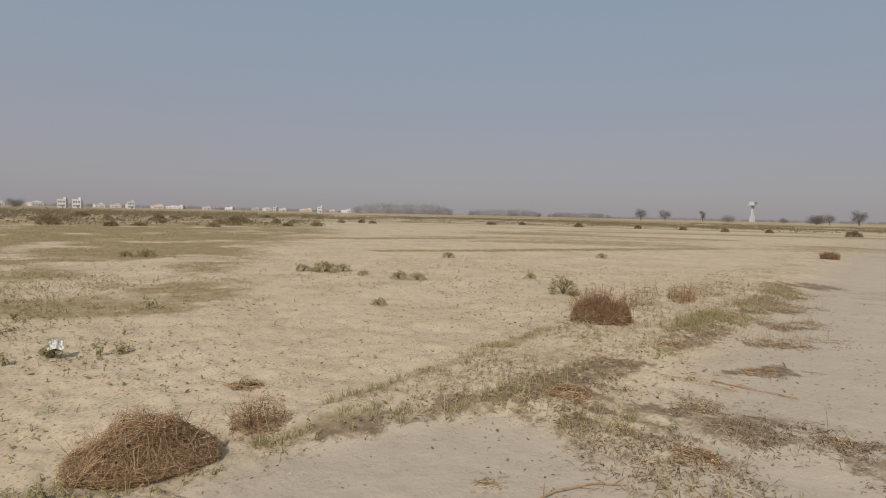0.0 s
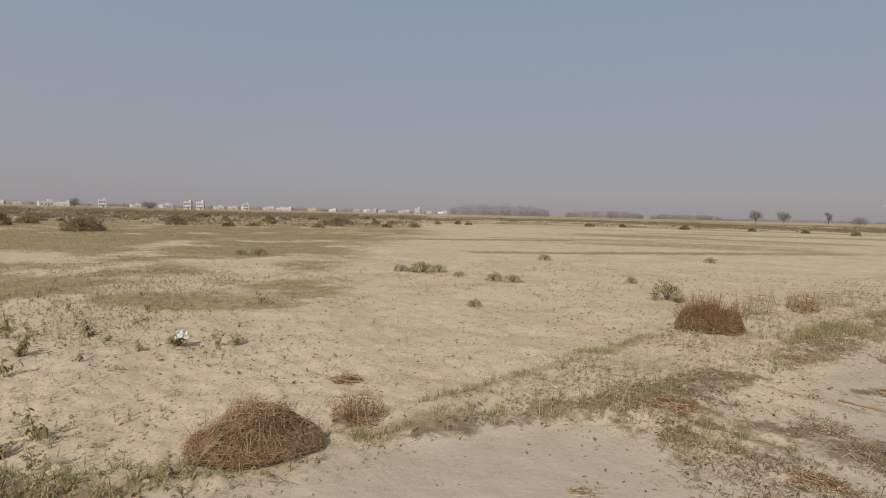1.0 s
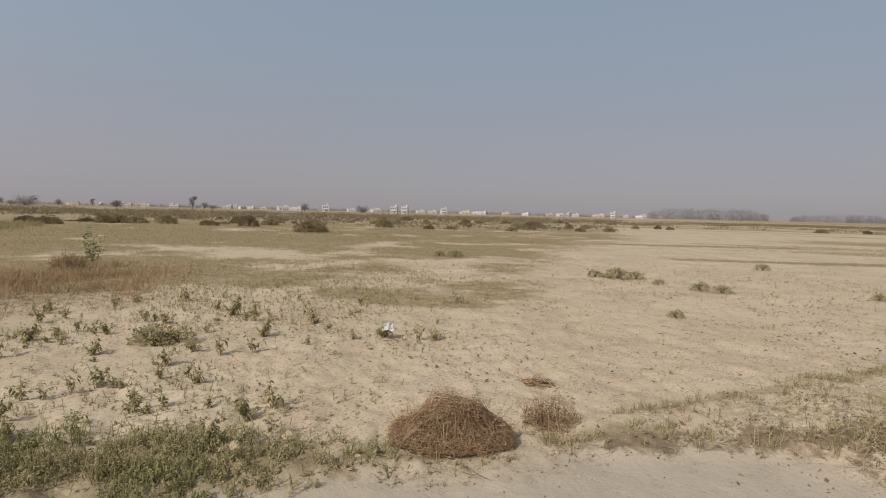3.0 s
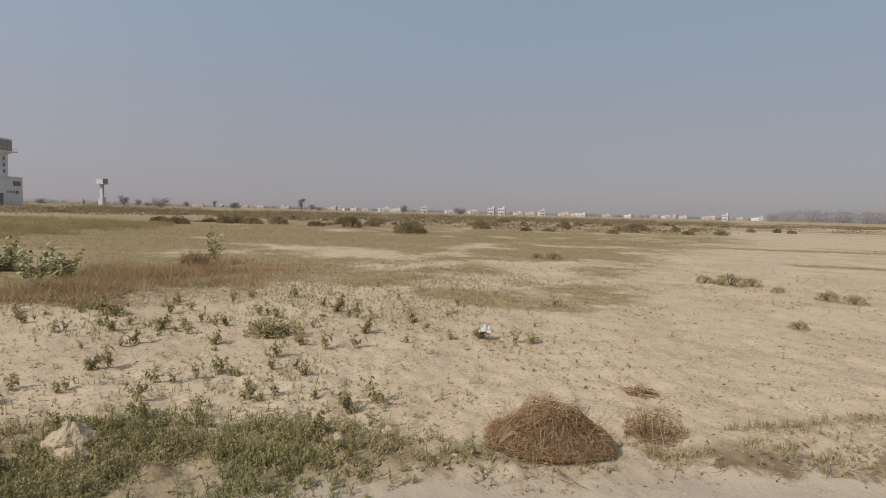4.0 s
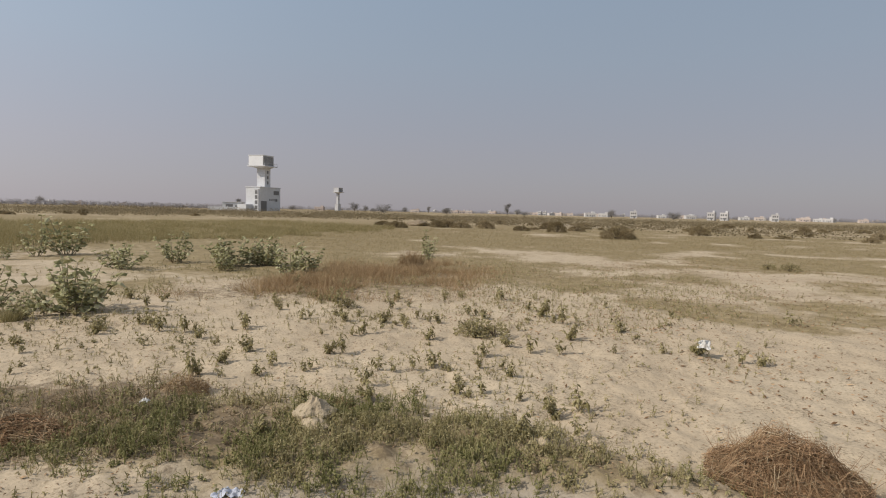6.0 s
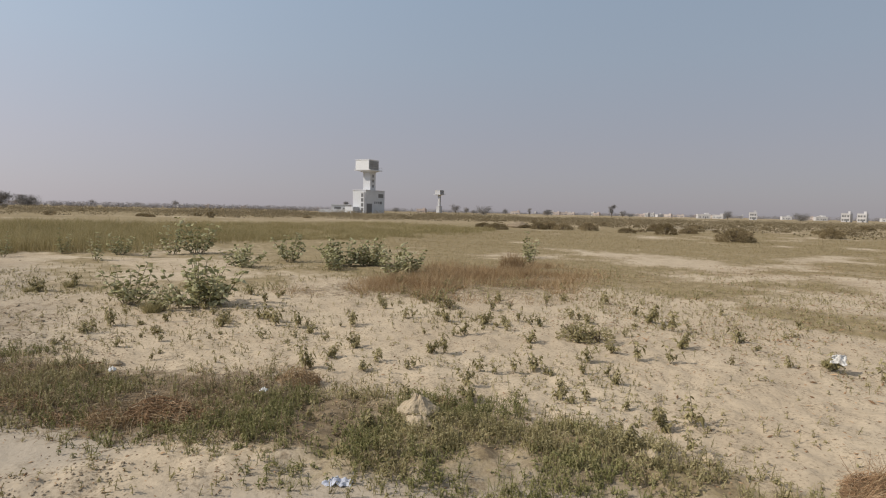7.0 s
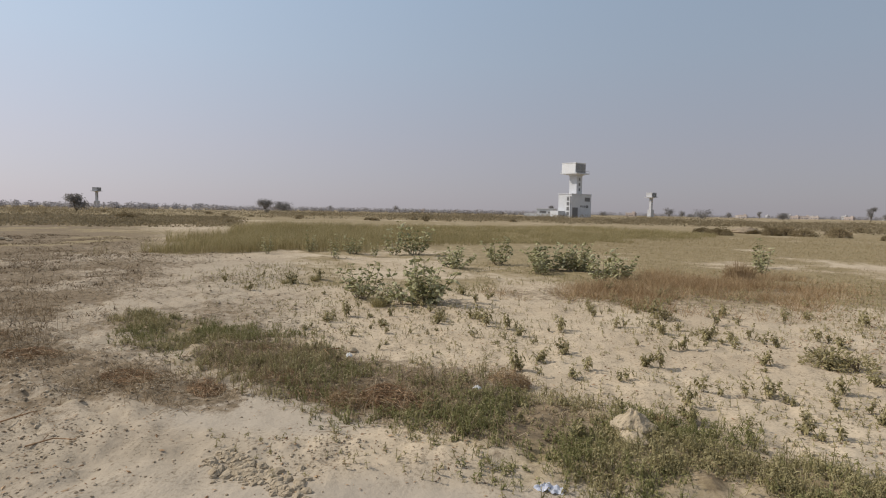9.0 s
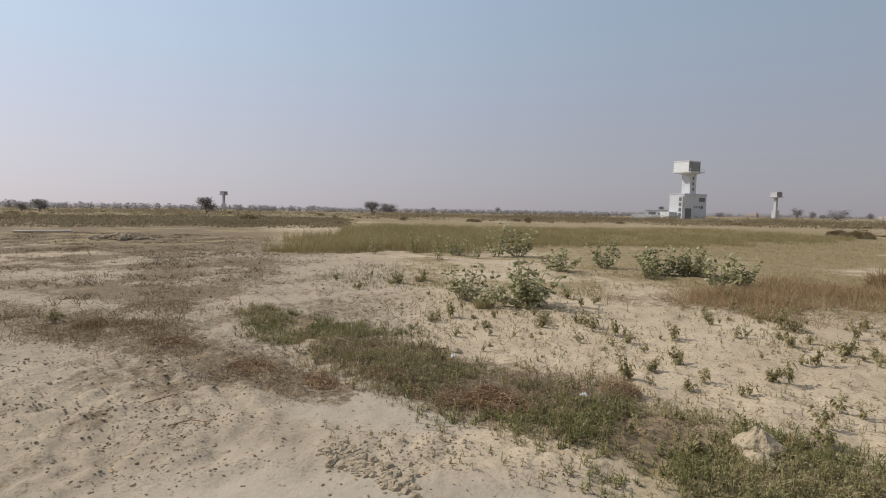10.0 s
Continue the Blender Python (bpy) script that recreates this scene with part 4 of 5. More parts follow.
def bank_weeds():
    g = Geo(58)
    rng = random.Random(58)
    for x, y, z in scatter(58, 28000, (-2.2, 2.6, 8, 15), lambda x, y: np.maximum(np.maximum(.30 * stroke(x, y, BANK[:7], .4), stroke(x, y, FRONT, .6)), .5 * stroke(x, y, CROSS, .5)) * np.clip(4.5 * (fbm(x, y, .7) - .43), 0, .9)):
        h = rng.uniform(.03, .11)
        if rng.random() < .5:
            small_plant(g, x, y, z, h, 6, .028, rng)
        else:
            for _ in range(8):
                a, b = rng.gauss(0, .03), rng.gauss(0, .03)
                g.blade((x + a * .3, y + b * .3, z - .01), (x + a, y + b, z + h * rng.uniform(.6, 1.3)), .005)
    for line in TUFTS:
        xs, ys = [p[0] for p in line], [p[1] for p in line]
        for x, y, z in scatter(63, 2600, (min(xs) - .3, min(ys) - .3, max(xs) + .3, max(ys) + .3), lambda x, y: stroke(x, y, line, .6) * np.clip(4 * (fbm(x, y, .5) - .38), 0, 1)):
            for _ in range(7):
                a, b = rng.gauss(0, .035), rng.gauss(0, .035)
                g.blade((x + a * .3, y + b * .3, z - .01), (x + a, y + b, z + rng.uniform(.02, .075)), .006)
    stuff("bank_weeds", g, M_SEEDLING, "sparse dusty green weeds on the low earth bank", "weeds")


def tiny_seedlings():
    g = Geo(59)
    rng = random.Random(59)

    def d(x, y):
        r, az = np.hypot(x, y), np.degrees(np.arctan2(-x, y))
        return step(22, 40, az) * (1 - step(108, 118, az)) * (1 - pad(x, y)) * (1 - step(11, 20, r)) * np.clip(3 * (fbm(x, y, 1.4) - .36), .05, 1)
    for x, y, z in scatter(59, 34000, (-20, -6, -1, 13), d):
        k = 1 + .05 * max(0.0, math.hypot(x, y) - 6)
        small_plant(g, x, y, z, rng.uniform(.02, .085) * k, 6, rng.uniform(.014, .03) * k, rng)
    for x, y, z in scatter(60, 5000, (-9, 4, 8, 22), lambda x, y: .30 * (1 - pad(x, y)) * np.clip(3 * (fbm(x, y, 2) - .38), .05, 1)):
        small_plant(g, x, y, z, rng.uniform(.03, .12), 6, rng.uniform(.02, .045), rng)
    stuff("seedlings", g, M_SEEDLING, "scattered tiny dusty green seedlings in sand", "weeds")


def crumbs():
    g = Geo(61)
    rng = random.Random(61)

    def d(x, y):
        b = np.maximum(stroke(x, y, BANK[:6], .6), stroke(x, y, STRAW, .7))
        return np.clip(.14 + .7 * b + .5 * step(95, 118, np.degrees(np.arctan2(-x, y))) - .06 * pad(x, y), 0, 1) * np.clip(2.2 * (fbm(x, y, .8) - .28), .04, 1)
    for x, y, z in scatter(61, 40000, (-12, -9, 5, 9), d):
        g.crumb((x, y, z), rng.uniform(.003, .011) * (1 + (rng.random() < .05) * 1.5))
    for x, y, z in scatter(69, 26000, (-22, -15, -2.4, -1), lambda x, y: .8 * stroke(x, y, ROUGH, .6) * np.clip(3.5 * (fbm(x, y, .9) - .42), .03, 1)):
        g.crumb((x, y, z), rng.uniform(.25, 1) ** 2 * .017 * (1 + math.hypot(x, y) * .05))
    for x, y, z in scatter(74, 42000, (-8, -7, -1.6, -.5), lambda x, y: (.75 - .7 * pad(x, y)) * np.clip(4 * (fbm(x, y, .7) - .42), .06, 1)):
        g.crumb((x, y, z), rng.uniform(.35, 1) ** 2 * .013)
    for x, y, z in scatter(73, 16000, (-1.2, 3.6, 8, 14), lambda x, y: stroke(x, y, BANK[:7], .6) * np.clip(4 * (fbm(x, y, .5) - .44), .02, 1)):
        g.crumb((x, y, z), rng.uniform(.3, 1) ** 2 * .028)
    stuff("soil_crumbs", g, M_STONE, "crumbs of dry soil and small stones", "soil")
    g = Geo(62)
    for x, y, z in scatter(62, 36000, (-13, -9, 8, 16), lambda x, y: (.4 - .3 * pad(x, y)) * np.clip(3 * (fbm(x, y, 1.1) - .32), .03, 1)):
        a, L = rng.uniform(0, 6.283), rng.uniform(.012, .05)
        w = Vector((math.cos(a), math.sin(a), rng.uniform(0, .35)))
        g.leaf((x, y, z + .003), w, w.cross(Vector((0, 0, 1))) + Vector((0, 0, rng.uniform(-.4, .4))), L, L * .45, .1)
    for x, y, z in scatter(64, 42000, (-7.5, -4.5, 4.5, 8), lambda x, y: (.42 - .28 * pad(x, y)) * np.clip(3 * (fbm(x, y, .7) - .32), .05, 1)):
        a, L = rng.uniform(0, 6.283), rng.uniform(.008, .035)
        w = Vector((math.cos(a), math.sin(a), rng.uniform(0, .5)))
        g.leaf((x, y, z + .003), w, w.cross(Vector((0, 0, 1))) + Vector((0, 0, rng.uniform(-.5, .5))), L, L * .4, .1)
    for x, y, z in scatter(67, 46000, (-10, -9, -2, .3), lambda x, y: (.5 - .42 * pad(x, y)) * np.clip(5 * (fbm(x, y, .6) - .44), .03, 1)):
        a, L = rng.uniform(0, 6.283), rng.uniform(.008, .03)
        w = Vector((math.cos(a), math.sin(a), rng.uniform(0, .5)))
        g.leaf((x, y, z + .003), w, w.cross(Vector((0, 0, 1))) + Vector((0, 0, rng.uniform(-.5, .5))), L, L * .4, .1)
    for x, y, z in scatter(68, 24000, (.3, 2.2, 7, 10), lambda x, y: .3 * np.clip(3 * (fbm(x, y, .6) - .42), .02, 1)):
        a, L = rng.uniform(0, 6.283), rng.uniform(.01, .04)
        w = Vector((math.cos(a), math.sin(a), rng.uniform(0, .5)))
        g.leaf((x, y, z + .003), w, w.cross(Vector((0, 0, 1))) + Vector((0, 0, rng.uniform(-.5, .5))), L, L * .4, .1)
    for x, y, z in scatter(65, 46000, (-14, 3.5, 9, 19), lambda x, y: (.5 - .4 * pad(x, y)) * np.clip(3 * (fbm(x, y, 1.3) - .38), .03, 1)):
        a, L = rng.uniform(0, 6.283), rng.uniform(.025, .08)
        w = Vector((math.cos(a), math.sin(a), rng.uniform(.1, .6)))
        g.leaf((x, y, z + .003), w, w.cross(Vector((0, 0, 1))) + Vector((0, 0, rng.uniform(-.6, .6))), L, L * .35, .1)
    stuff("leaf_litter", g, M_TWIG, "dry brown leaf litter scattered on sand", "litter")


def track_litter():
    """Dark broken stems and curled leaves along the earth bank and the crossing tracks."""
    g = Geo(70)
    rng = random.Random(70)

    def d(x, y):
        s = np.maximum(np.maximum(stroke(x, y, CROSS, .6), stroke(x, y, CROSS_B, .6)), .7 * stroke(x, y, FRONT, .6))
        s = np.maximum(s, .40 * stroke(x, y, BANK[:7], .5))
        for q in TUFTS:
            s = np.maximum(s, .8 * stroke(x, y, q, .8))
        for q in RIGHT:
            s = np.maximum(s, .9 * stroke(x, y, q, .7))
        return s * np.clip(6 * (fbm(x, y, .3) - .47), .03, 1)
    for x, y, z in scatter(70, 76000, (-2, 2.4, 8.5, 14), d) + scatter(72, 16000, (.6, 2.5, 4.0, 5.6), d) + scatter(71, 16000, (-8, -7, -3.4, 1), lambda x, y: np.maximum(stroke(x, y, STRAW, .4), stroke(x, y, STRAW_W, .5)) * np.clip(5 * (fbm(x, y, .4) - .42), .02, 1)):
        a, L = rng.uniform(0, 6.283), rng.uniform(.015, .06)
        if rng.random() < .45:
            w = Vector((math.cos(a), math.sin(a), rng.uniform(0, .8)))
            g.leaf((x, y, z + .004), w, w.cross(Vector((0, 0, 1))) + Vector((0, 0, rng.uniform(-.6, .6))), L * .7, L * .3, .2)
        else:
            dx, dy = math.cos(a) * L, math.sin(a) * L
            g.twig([(x, y, z + .002), (x + dx * .5 + rng.gauss(0, .008), y + dy * .5 + rng.gauss(0, .008), z + rng.uniform(.005, .035)), (x + dx, y + dy, z + .004)], .0021, .0012)
    stuff("track_litter", g, M_LITTER, "dark broken stems and curled leaves along the track", "litter")


track_litter()
tall_grass()
short_grass()
russet_weeds()
straw_mat()
track_weeds()
bank_weeds()
tiny_seedlings()
crumbs()


# ---- dead bushes ----
def dead_bush(seed, label, w, d, h, n, mat, x, y, turn=0, thick=.0026, wild=1.0, upright=.1, peak=.66):
    """A tumbled heap of curled dead stems, with paler thick stems among them."""
    rng = random.Random(seed)
    t = thing("dead_bush", label, "dead bush", "dead bushes")

    def roof(px, py):
        q = 2 * math.hypot(px, py)
        b = .84 + .62 * noise.noise(Vector((px * 4.2, py * 4.2, seed * 1.7))) + .26 * noise.noise(Vector((px * 11, py * 11, seed)))
        return max(.05, b) * max(0.0, 1 - min(1.0, q) ** 2.0) ** peak

    def curl(q, k):
        a = rng.uniform(0, 6.283)
        rr = rng.random() ** .6 * (.82 + .3 * noise.noise(Vector((math.cos(a) * 1.5, math.sin(a) * 1.5, seed * .7))))
        p = Vector((math.cos(a) * rr * .5, math.sin(a) * rr * .5, 0))
        p.z = (rng.random() * .25 if rng.random() < .35 else 1 - rng.random() ** 1.6) * roof(p.x, p.y)
        way = rng.uniform(0, 6.283)
        bend = rng.uniform(-.62, .62) * wild
        rise = rng.uniform(-.3, .8)
        pts = []
        for i in range(k):
            pts.append(Vector((p.x * w, p.y * d, max(.004, p.z * h))))
            if 2 * math.hypot(p.x + math.cos(way) * q, p.y + math.sin(way) * q) > .93:
                way = math.atan2(-p.y, -p.x) + rng.uniform(-1.3, 1.3)
            p = p + Vector((math.cos(way) * q, math.sin(way) * q, rise * q * 1.2))
            lim = roof(p.x, p.y)
            if p.z > lim:
                p.z, rise = lim * rng.uniform(.82, 1.22), -abs(rise) * .3
            way += bend
        return pts
    g = Geo(seed)
    for _ in range(n):
        g.twig(curl(.07, 8), thick, thick * .5)
    for _ in range(int(n * upright)):
        a, q = rng.uniform(0, 6.283), rng.random() ** .5
        e = Vector((math.cos(a) * q * w * .5, math.sin(a) * q * d * .5, h * rng.uniform(.6, 1.15) * (1.1 - .4 * q)))
        b = e * rng.uniform(.6, 1.0)
        g.twig([(b.x, b.y, 0), (b.x * .4 + e.x * .55, b.y * .4 + e.y * .55, e.z * .6), e + Vector((rng.gauss(0, .02), rng.gauss(0, .02), 0)), e * 1.04 + Vector((rng.gauss(0, .04), rng.gauss(0, .04), -h * rng.uniform(0, .2)))], thick, thick * .5)
    part("stem_tangle", g, mat, t)
    g = Geo(seed + 1)
    for _ in range(n // 6):
        g.twig(curl(.1, 8), thick * 1.35, thick * .8)
    part("pale_tangle", g, M_STRAW, t, "paler curled dead stems")
    g = Geo(seed + 2)
    for _ in range(n):
        p = curl(.08, 2)[0]
        c = rng.uniform(0, 6.283)
        u = Vector((math.cos(c), math.sin(c), rng.uniform(-.4, .8)))
        g.leaf(p, u, u.cross(Vector((.1, .2, 1))), rng.uniform(.02, .05), .012, .2)
    part("dry_foliage", g, mat, t)
    t.matrix_world = pose(x, y, gz(x, y) - .03, 0, 0, turn)
    return t


dead_bush(71, "large brown dead bush of tangled curled stems", .98, .64, .34, 3000, M_TWIG, -1.74, 3.50, 27, .0014, 1.1, .05)
dead_bush(73, "small brown dead bush of upright dry stems", .52, .36, .29, 210, M_TWIG, -1.23, 4.16, 10, .0016, .8, .35)
dead_bush(75, "flat withered brown tuft on sand", .42, .26, .10, 130, M_TWIG, -1.70, 5.15, 0)
dead_bush(77, "russet brown rounded dead bush on the bank", 1.0, .74, .5, 1300, M_RED, 2.42, 8.35, 0, .0022, 1.1, .3, 1.1)
dead_bush(79, "pale twiggy dead bush on the bank", 1.0, .6, .5, 46, M_STRAW, 3.6, 10.0, 20, .0042, .4, .8)
dead_bush(81, "low pale brown dead tuft on the bank", .9, .6, .36, 70, M_TWIG, 4.6, 10.7, 60, .0038, .5, 1.0)
dead_bush(83, "flat brown dead stems beside the track", .55, .35, .10, 260, M_TWIG, 1.2, 4.95, -20)
dead_bush(85, "flat brown dead stems on the track edge", .5, .4, .08, 150, M_TWIG, 1.75, 3.75, -40)
dead_bush(86, "flat withered scraps of dry stems on the bare pad", .34, .16, .05, 90, M_STRAW, .36, 3.42, 15)
for k, (x, y, w, a) in enumerate(((2.15, 4.6, .7, -35), (2.85, 4.1, .6, -40), (1.62, 3.2, .6, -70), (3.3, 3.6, .55, -45), (4.7, 7.5, .8, 10), (5.6, 8.8, .8, 25), (3.5, 6.05, .6, 20), (1.35, 4.2, .5, -60), (6.4, 10.2, .9, 30), (2.0, 6.1, .6, 40), (2.9, 7.0, .7, 45))):
    dead_bush(120 + 3 * k, "flat brown dead stems trodden beside the track", w, w * .7, .06, 90, M_TWIG, x, y, a, .0018, 1.6)
for k, (x, y, w, a) in enumerate(((-5.2, -2.9, .6, 60), (-5.9, -4.3, .7, 70), (-6.3, -1.9, .6, 50), (-5.25, -1.5, .6, 45), (-4.85, -1.15, .5, 40), (-5.6, -.9, .6, 50), (-6.8, -5.4, .8, 60), (-5.0, -2.1, .5, 30), (-7.4, -3.1, .7, 50))):
    dead_bush(160 + 3 * k, "flat dark dead stems matted on grey soil", w * 1.2, w * .75, .06, 240, M_TWIG, x, y, a, .0019, 1.3)
dead_bush(87, "low russet dead tuft by the track", .9, .6, .34, 200, M_RED, 16.2, 23.6, 0, .006, .8, 1.0)
dead_bush(89, "brown dead stems heaped at the track edge", .8, .45, .14, 600, M_TWIG, -4.6, -.38, 60)
dead_bush(91, "russet dead weed standing in the grass", .95, .8, .5, 150, M_FUZZ, -14.3, 7.6, 0, .0045, .8, 1.3, 1.1)
dead_bush(93, "small dark dead stems on grey soil", .6, .4, .14, 160, M_TWIG, -6.55, -6.0, 0, .003)

for k, (x, y, w) in enumerate(((-4.15, 1.62, .34), (-5.13, .62, .55), (-4.62, -.78, .5), (-4.5, -.35, .42))):
    dead_bush(95 + 3 * k, "low fine russet dead tuft among green weeds", w, w * .7, w * .3, 190, M_FUZZ, x, y, 30 * k, .0018, 1.2, .5)


# ---- leafy shrubs ----
def milkweed(seed, w, h, stems, leaf=.085):
    rng = random.Random(seed)
    t = thing("milkweed_shrub", "grey-green broad-leaved shrub growing in the sand", "shrub", "broad-leaved shrubs")
    g, f = Geo(seed), Geo(seed + 1)
    for k in range(stems):
        a = rng.uniform(0, 6.283)
        q = math.sqrt(rng.random()) * w * .5
        e = Vector((math.cos(a) * q, math.sin(a) * q, h * rng.uniform(.35, 1.12) * (1 - .3 * (q / (w * .5)) ** 2)))
        b = Vector((math.cos(a) * q * .25, math.sin(a) * q * .25, -.02))
        m = b.lerp(e, .5) + Vector((rng.gauss(0, .03), rng.gauss(0, .03), -.02))
        g.twig([b, m, e], .008, .004, 5)
        for i in range(6):
            u = .28 + .72 * i / 5
            p = b.lerp(m, u * 2) if u < .5 else m.lerp(e, u * 2 - 1)
            for s in (0, math.pi):
                c = a + i * 1.57 + s + rng.gauss(0, .25)
                y = Vector((math.cos(c), math.sin(c), rng.uniform(-.5, .9)))
                f.leaf(p, y, y.cross(Vector((rng.gauss(0, .5), rng.gauss(0, .5), 1))), leaf * rng.uniform(.6, 1.2), leaf * .68, rng.uniform(-.05, .4))
    part("woody_base", g, M_BARK, t)
    part("foliage", f, M_MILK, t)
    return t


MILK = [milkweed(101, 1.3, .74, 36, .135), milkweed(102, .85, .72, 13, .125), milkweed(103, .5, .8, 6, .12), milkweed(104, 1.35, .6, 22, .13)]
for k, (x, y, s, turn) in enumerate(((-9.76, -.32, 1.0, 0), (-10.3, -1.45, 1.0, 40), (-21.3, -4.9, 1.0, 80), (-16.0, .4, 1.0, 0))):
    MILK[k].matrix_world = pose(x, y, gz(x, y), 0, 0, turn)
for x, y, k, s in ((-17.45, 1.75, 1, 1.0), (-15.8, 3.0, 3, 1.0), (-15.7, 3.8, 0, .8), (-13.4, 3.8, 1, .75), (-13.9, 4.4, 1, .9), (-21.0, -.95, 1, 1.35), (-19.9, -6.1, 2, .7), (-18.45, -3.5, 2, .75), (-20.6, -3.2, 1, .8),
                   (-20.7, -1.7, 2, 1.2), (-17.7, 10.0, 2, .9), (-9.6, -.9, 1, .45), (-15.2, 8.7, 2, .95), (-14.9, 2.6, 1, .7), (-19.6, -2.3, 2, .6)):
    c = copy_thing(MILK[k], pose(x, y, gz(x, y), 0, 0, x * 41 % 360))
    s *= 1.25
    c.scale = (s, s, s)


def grass_clump(seed, w, h, n):
    rng = random.Random(seed)
    g = Geo(seed)
    for _ in range(n):
        a, q = rng.uniform(0, 6.283), math.sqrt(rng.random()) * w * .25
        x, y = math.cos(a) * q, math.sin(a) * q
        L = h * rng.uniform(.5, 1)
        g.blade((x, y, -.01), (x * 2.1 + rng.gauss(0, .06), y * 2.1 + rng.gauss(0, .06), L * rng.uniform(.5, 1)), .006, (x * .2, y * .2))
    t = thing("grass_clump", "green tussock of grass on sand", "grass", "grass tussocks")
    part("grass_tuft", g, M_SEEDLING, t)
    return t


CLUMP = grass_clump(111, .5, .32, 380)
CLUMP.matrix_world = pose(-9.5, -1.05, gz(-9.5, -1.05))
for x, y, s in ((2.75, 11.5, .7), (-3.3, 15.1, .8), (-12.6, -2.8, .8), (-4.05, 5.98, .5), (-12.0, -3.3, .6)):
    c = copy_thing(CLUMP, pose(x, y, gz(x, y), 0, 0, x * 77 % 360))
    c.scale = (s, s, s * .8)


TUFT = bush(115, "low leafy olive tuft growing on open sand", .62, .36, 520, .05, M_SEEDLING, "leafy tufts")
TUFT.matrix_world = pose(2.55, 11.6, gz(2.55, 11.6))
for x, y, s in ((-3.0, 14.9, 1.15), (-3.6, 15.0, .75), (-2.6, 15.25, .8), (-.95, 13.6, .75), (-.5, 13.4, .7), (-1.9, 14.2, .5), (-9.4, 18.2, 1.0), (-9.95, 18.0, .8), (-1.0, 9.8, .5), (.3, 20.5, .8), (6.3, 22.2, .8), (-6.0, 4.15, .9), (-5.75, 4.3, .7), (2.3, 14.3, .5), (-8.5, 3.4, .55)):
    c = copy_thing(TUFT, pose(x, y, gz(x, y), 0, 0, x * 77 % 360))
    c.scale = (s, s, s * .75)


def young_plant(seed, h, n, leaf):
    rng = random.Random(seed)
    t = thing("young_plant", "small dusty green plant with drooping leaves in sand", "plant", "young plants in sand")
    g, f = Geo(seed), Geo(seed + 1)
    for _ in range(n):
        a, q = rng.uniform(0, 6.283), rng.uniform(.05, .6) * h
        e = Vector((math.cos(a) * q, math.sin(a) * q, h * rng.uniform(.35, 1)))
        m = e * .5 + Vector((0, 0, h * .08))
        g.twig([(rng.gauss(0, .01), rng.gauss(0, .01), -.02), m, e], .003, .0015, 4)
        for i in range(8):
            p = m.lerp(e, rng.uniform(-.9, 1.05))
            c = rng.uniform(0, 6.283)
            y = Vector((math.cos(c), math.sin(c), rng.uniform(-.9, .5)))
            f.leaf(p, y, y.cross(Vector((rng.gauss(0, .5), rng.gauss(0, .5), 1))), leaf * rng.uniform(.5, 1.2), leaf * .55, rng.uniform(.1, .7))
    part("woody_base", g, M_BARK, t)
    part("foliage", f, M_SEEDLING, t)
    return t


YOUNG = [young_plant(121, .25, 7, .055), young_plant(122, .20, 12, .05), young_plant(123, .28, 4, .055), young_plant(124, .15, 8, .042), young_plant(125, .11, 6, .034), young_plant(126, .19, 4, .045)]
NORTH = [(-7.66, 1.62), (-6.31, 1.38), (-5.94, 1.07), (-5.44, 1.28), (-5.31, 1.7), (-7.87, 2.57), (-6.61, 2.86), (-7.19, 3.41), (-5.88, 2.15), (-5.84, 2.3), (-5.07, 2.37), (-4.95, 2.47), (-4.93, 2.69),
         (-4.96, 2.92), (-5.99, 3.46), (-5.92, 4.12), (-4.69, 3.33), (-5.23, 4.11), (-4.93, 4.2), (-4.77, 4.52), (-3.99, 2.9), (-3.72, 3.07), (-3.3, 3.11), (-3.28, 3.36), (-4.31, 1.94), (-2.37, 2.35), (-2.99, 2.49)]
BEYOND = [(-3.97, 5.9), (-4.03, 5.95), (-8.67, 3.28), (-8.11, 3.99), (-6.65, 5.84), (-6.04, 5.71), (-5.24, 5.1), (-4.42, 5.02), (-3.55, 6.02), (-3.42, 6.2), (2.31, 14.3), (-12.99, -4.09), (-12.08, -3.19), (-12.65, -2.72), (-7.81, -.81), (-8.16, -.02), (-8.13, .58),
          (-7.3, 1.01), (-7.52, 1.6), (-9.8, .62), (-10.13, .85), (-10.89, -3.7), (-10.77, -1.52), (-12.08, -4.6), (-6.6, -6.6)]
rng = random.Random(13)
for k, (x, y) in enumerate(NORTH + BEYOND):
    if k < 6:
        YOUNG[k].matrix_world = pose(x, y, gz(x, y), 0, 0, k * 50)
    else:
        c = copy_thing(rng.choice(YOUNG), pose(x, y, gz(x, y), 0, 0, rng.uniform(0, 360)))
        s = rng.uniform(.85, 1.4) * (1.3 if math.hypot(x, y) > 8 else 1)
        c.scale = (s, s, s)


# the looser scatter between and beyond the larger plants
def plant_density(x, y):
    r, az = np.hypot(x, y), np.degrees(np.arctan2(-x, y))
    d = step(24, 42, az) * (1 - step(98, 112, az)) * step(3.0, 3.8, r) * (1 - step(9.0, 12.5, r)) * (1 - step(82, 90, az) * (1 - step(6.0, 6.8, r)))
    return d * (1 - pad(x, y)) * (1 - .5 * stroke(x, y, GREEN, .6)) * np.clip(.08 + 3.4 * (fbm(x, y, 1.3) - .40), .04, 1) * (.45 + .55 * step(40, 60, az))


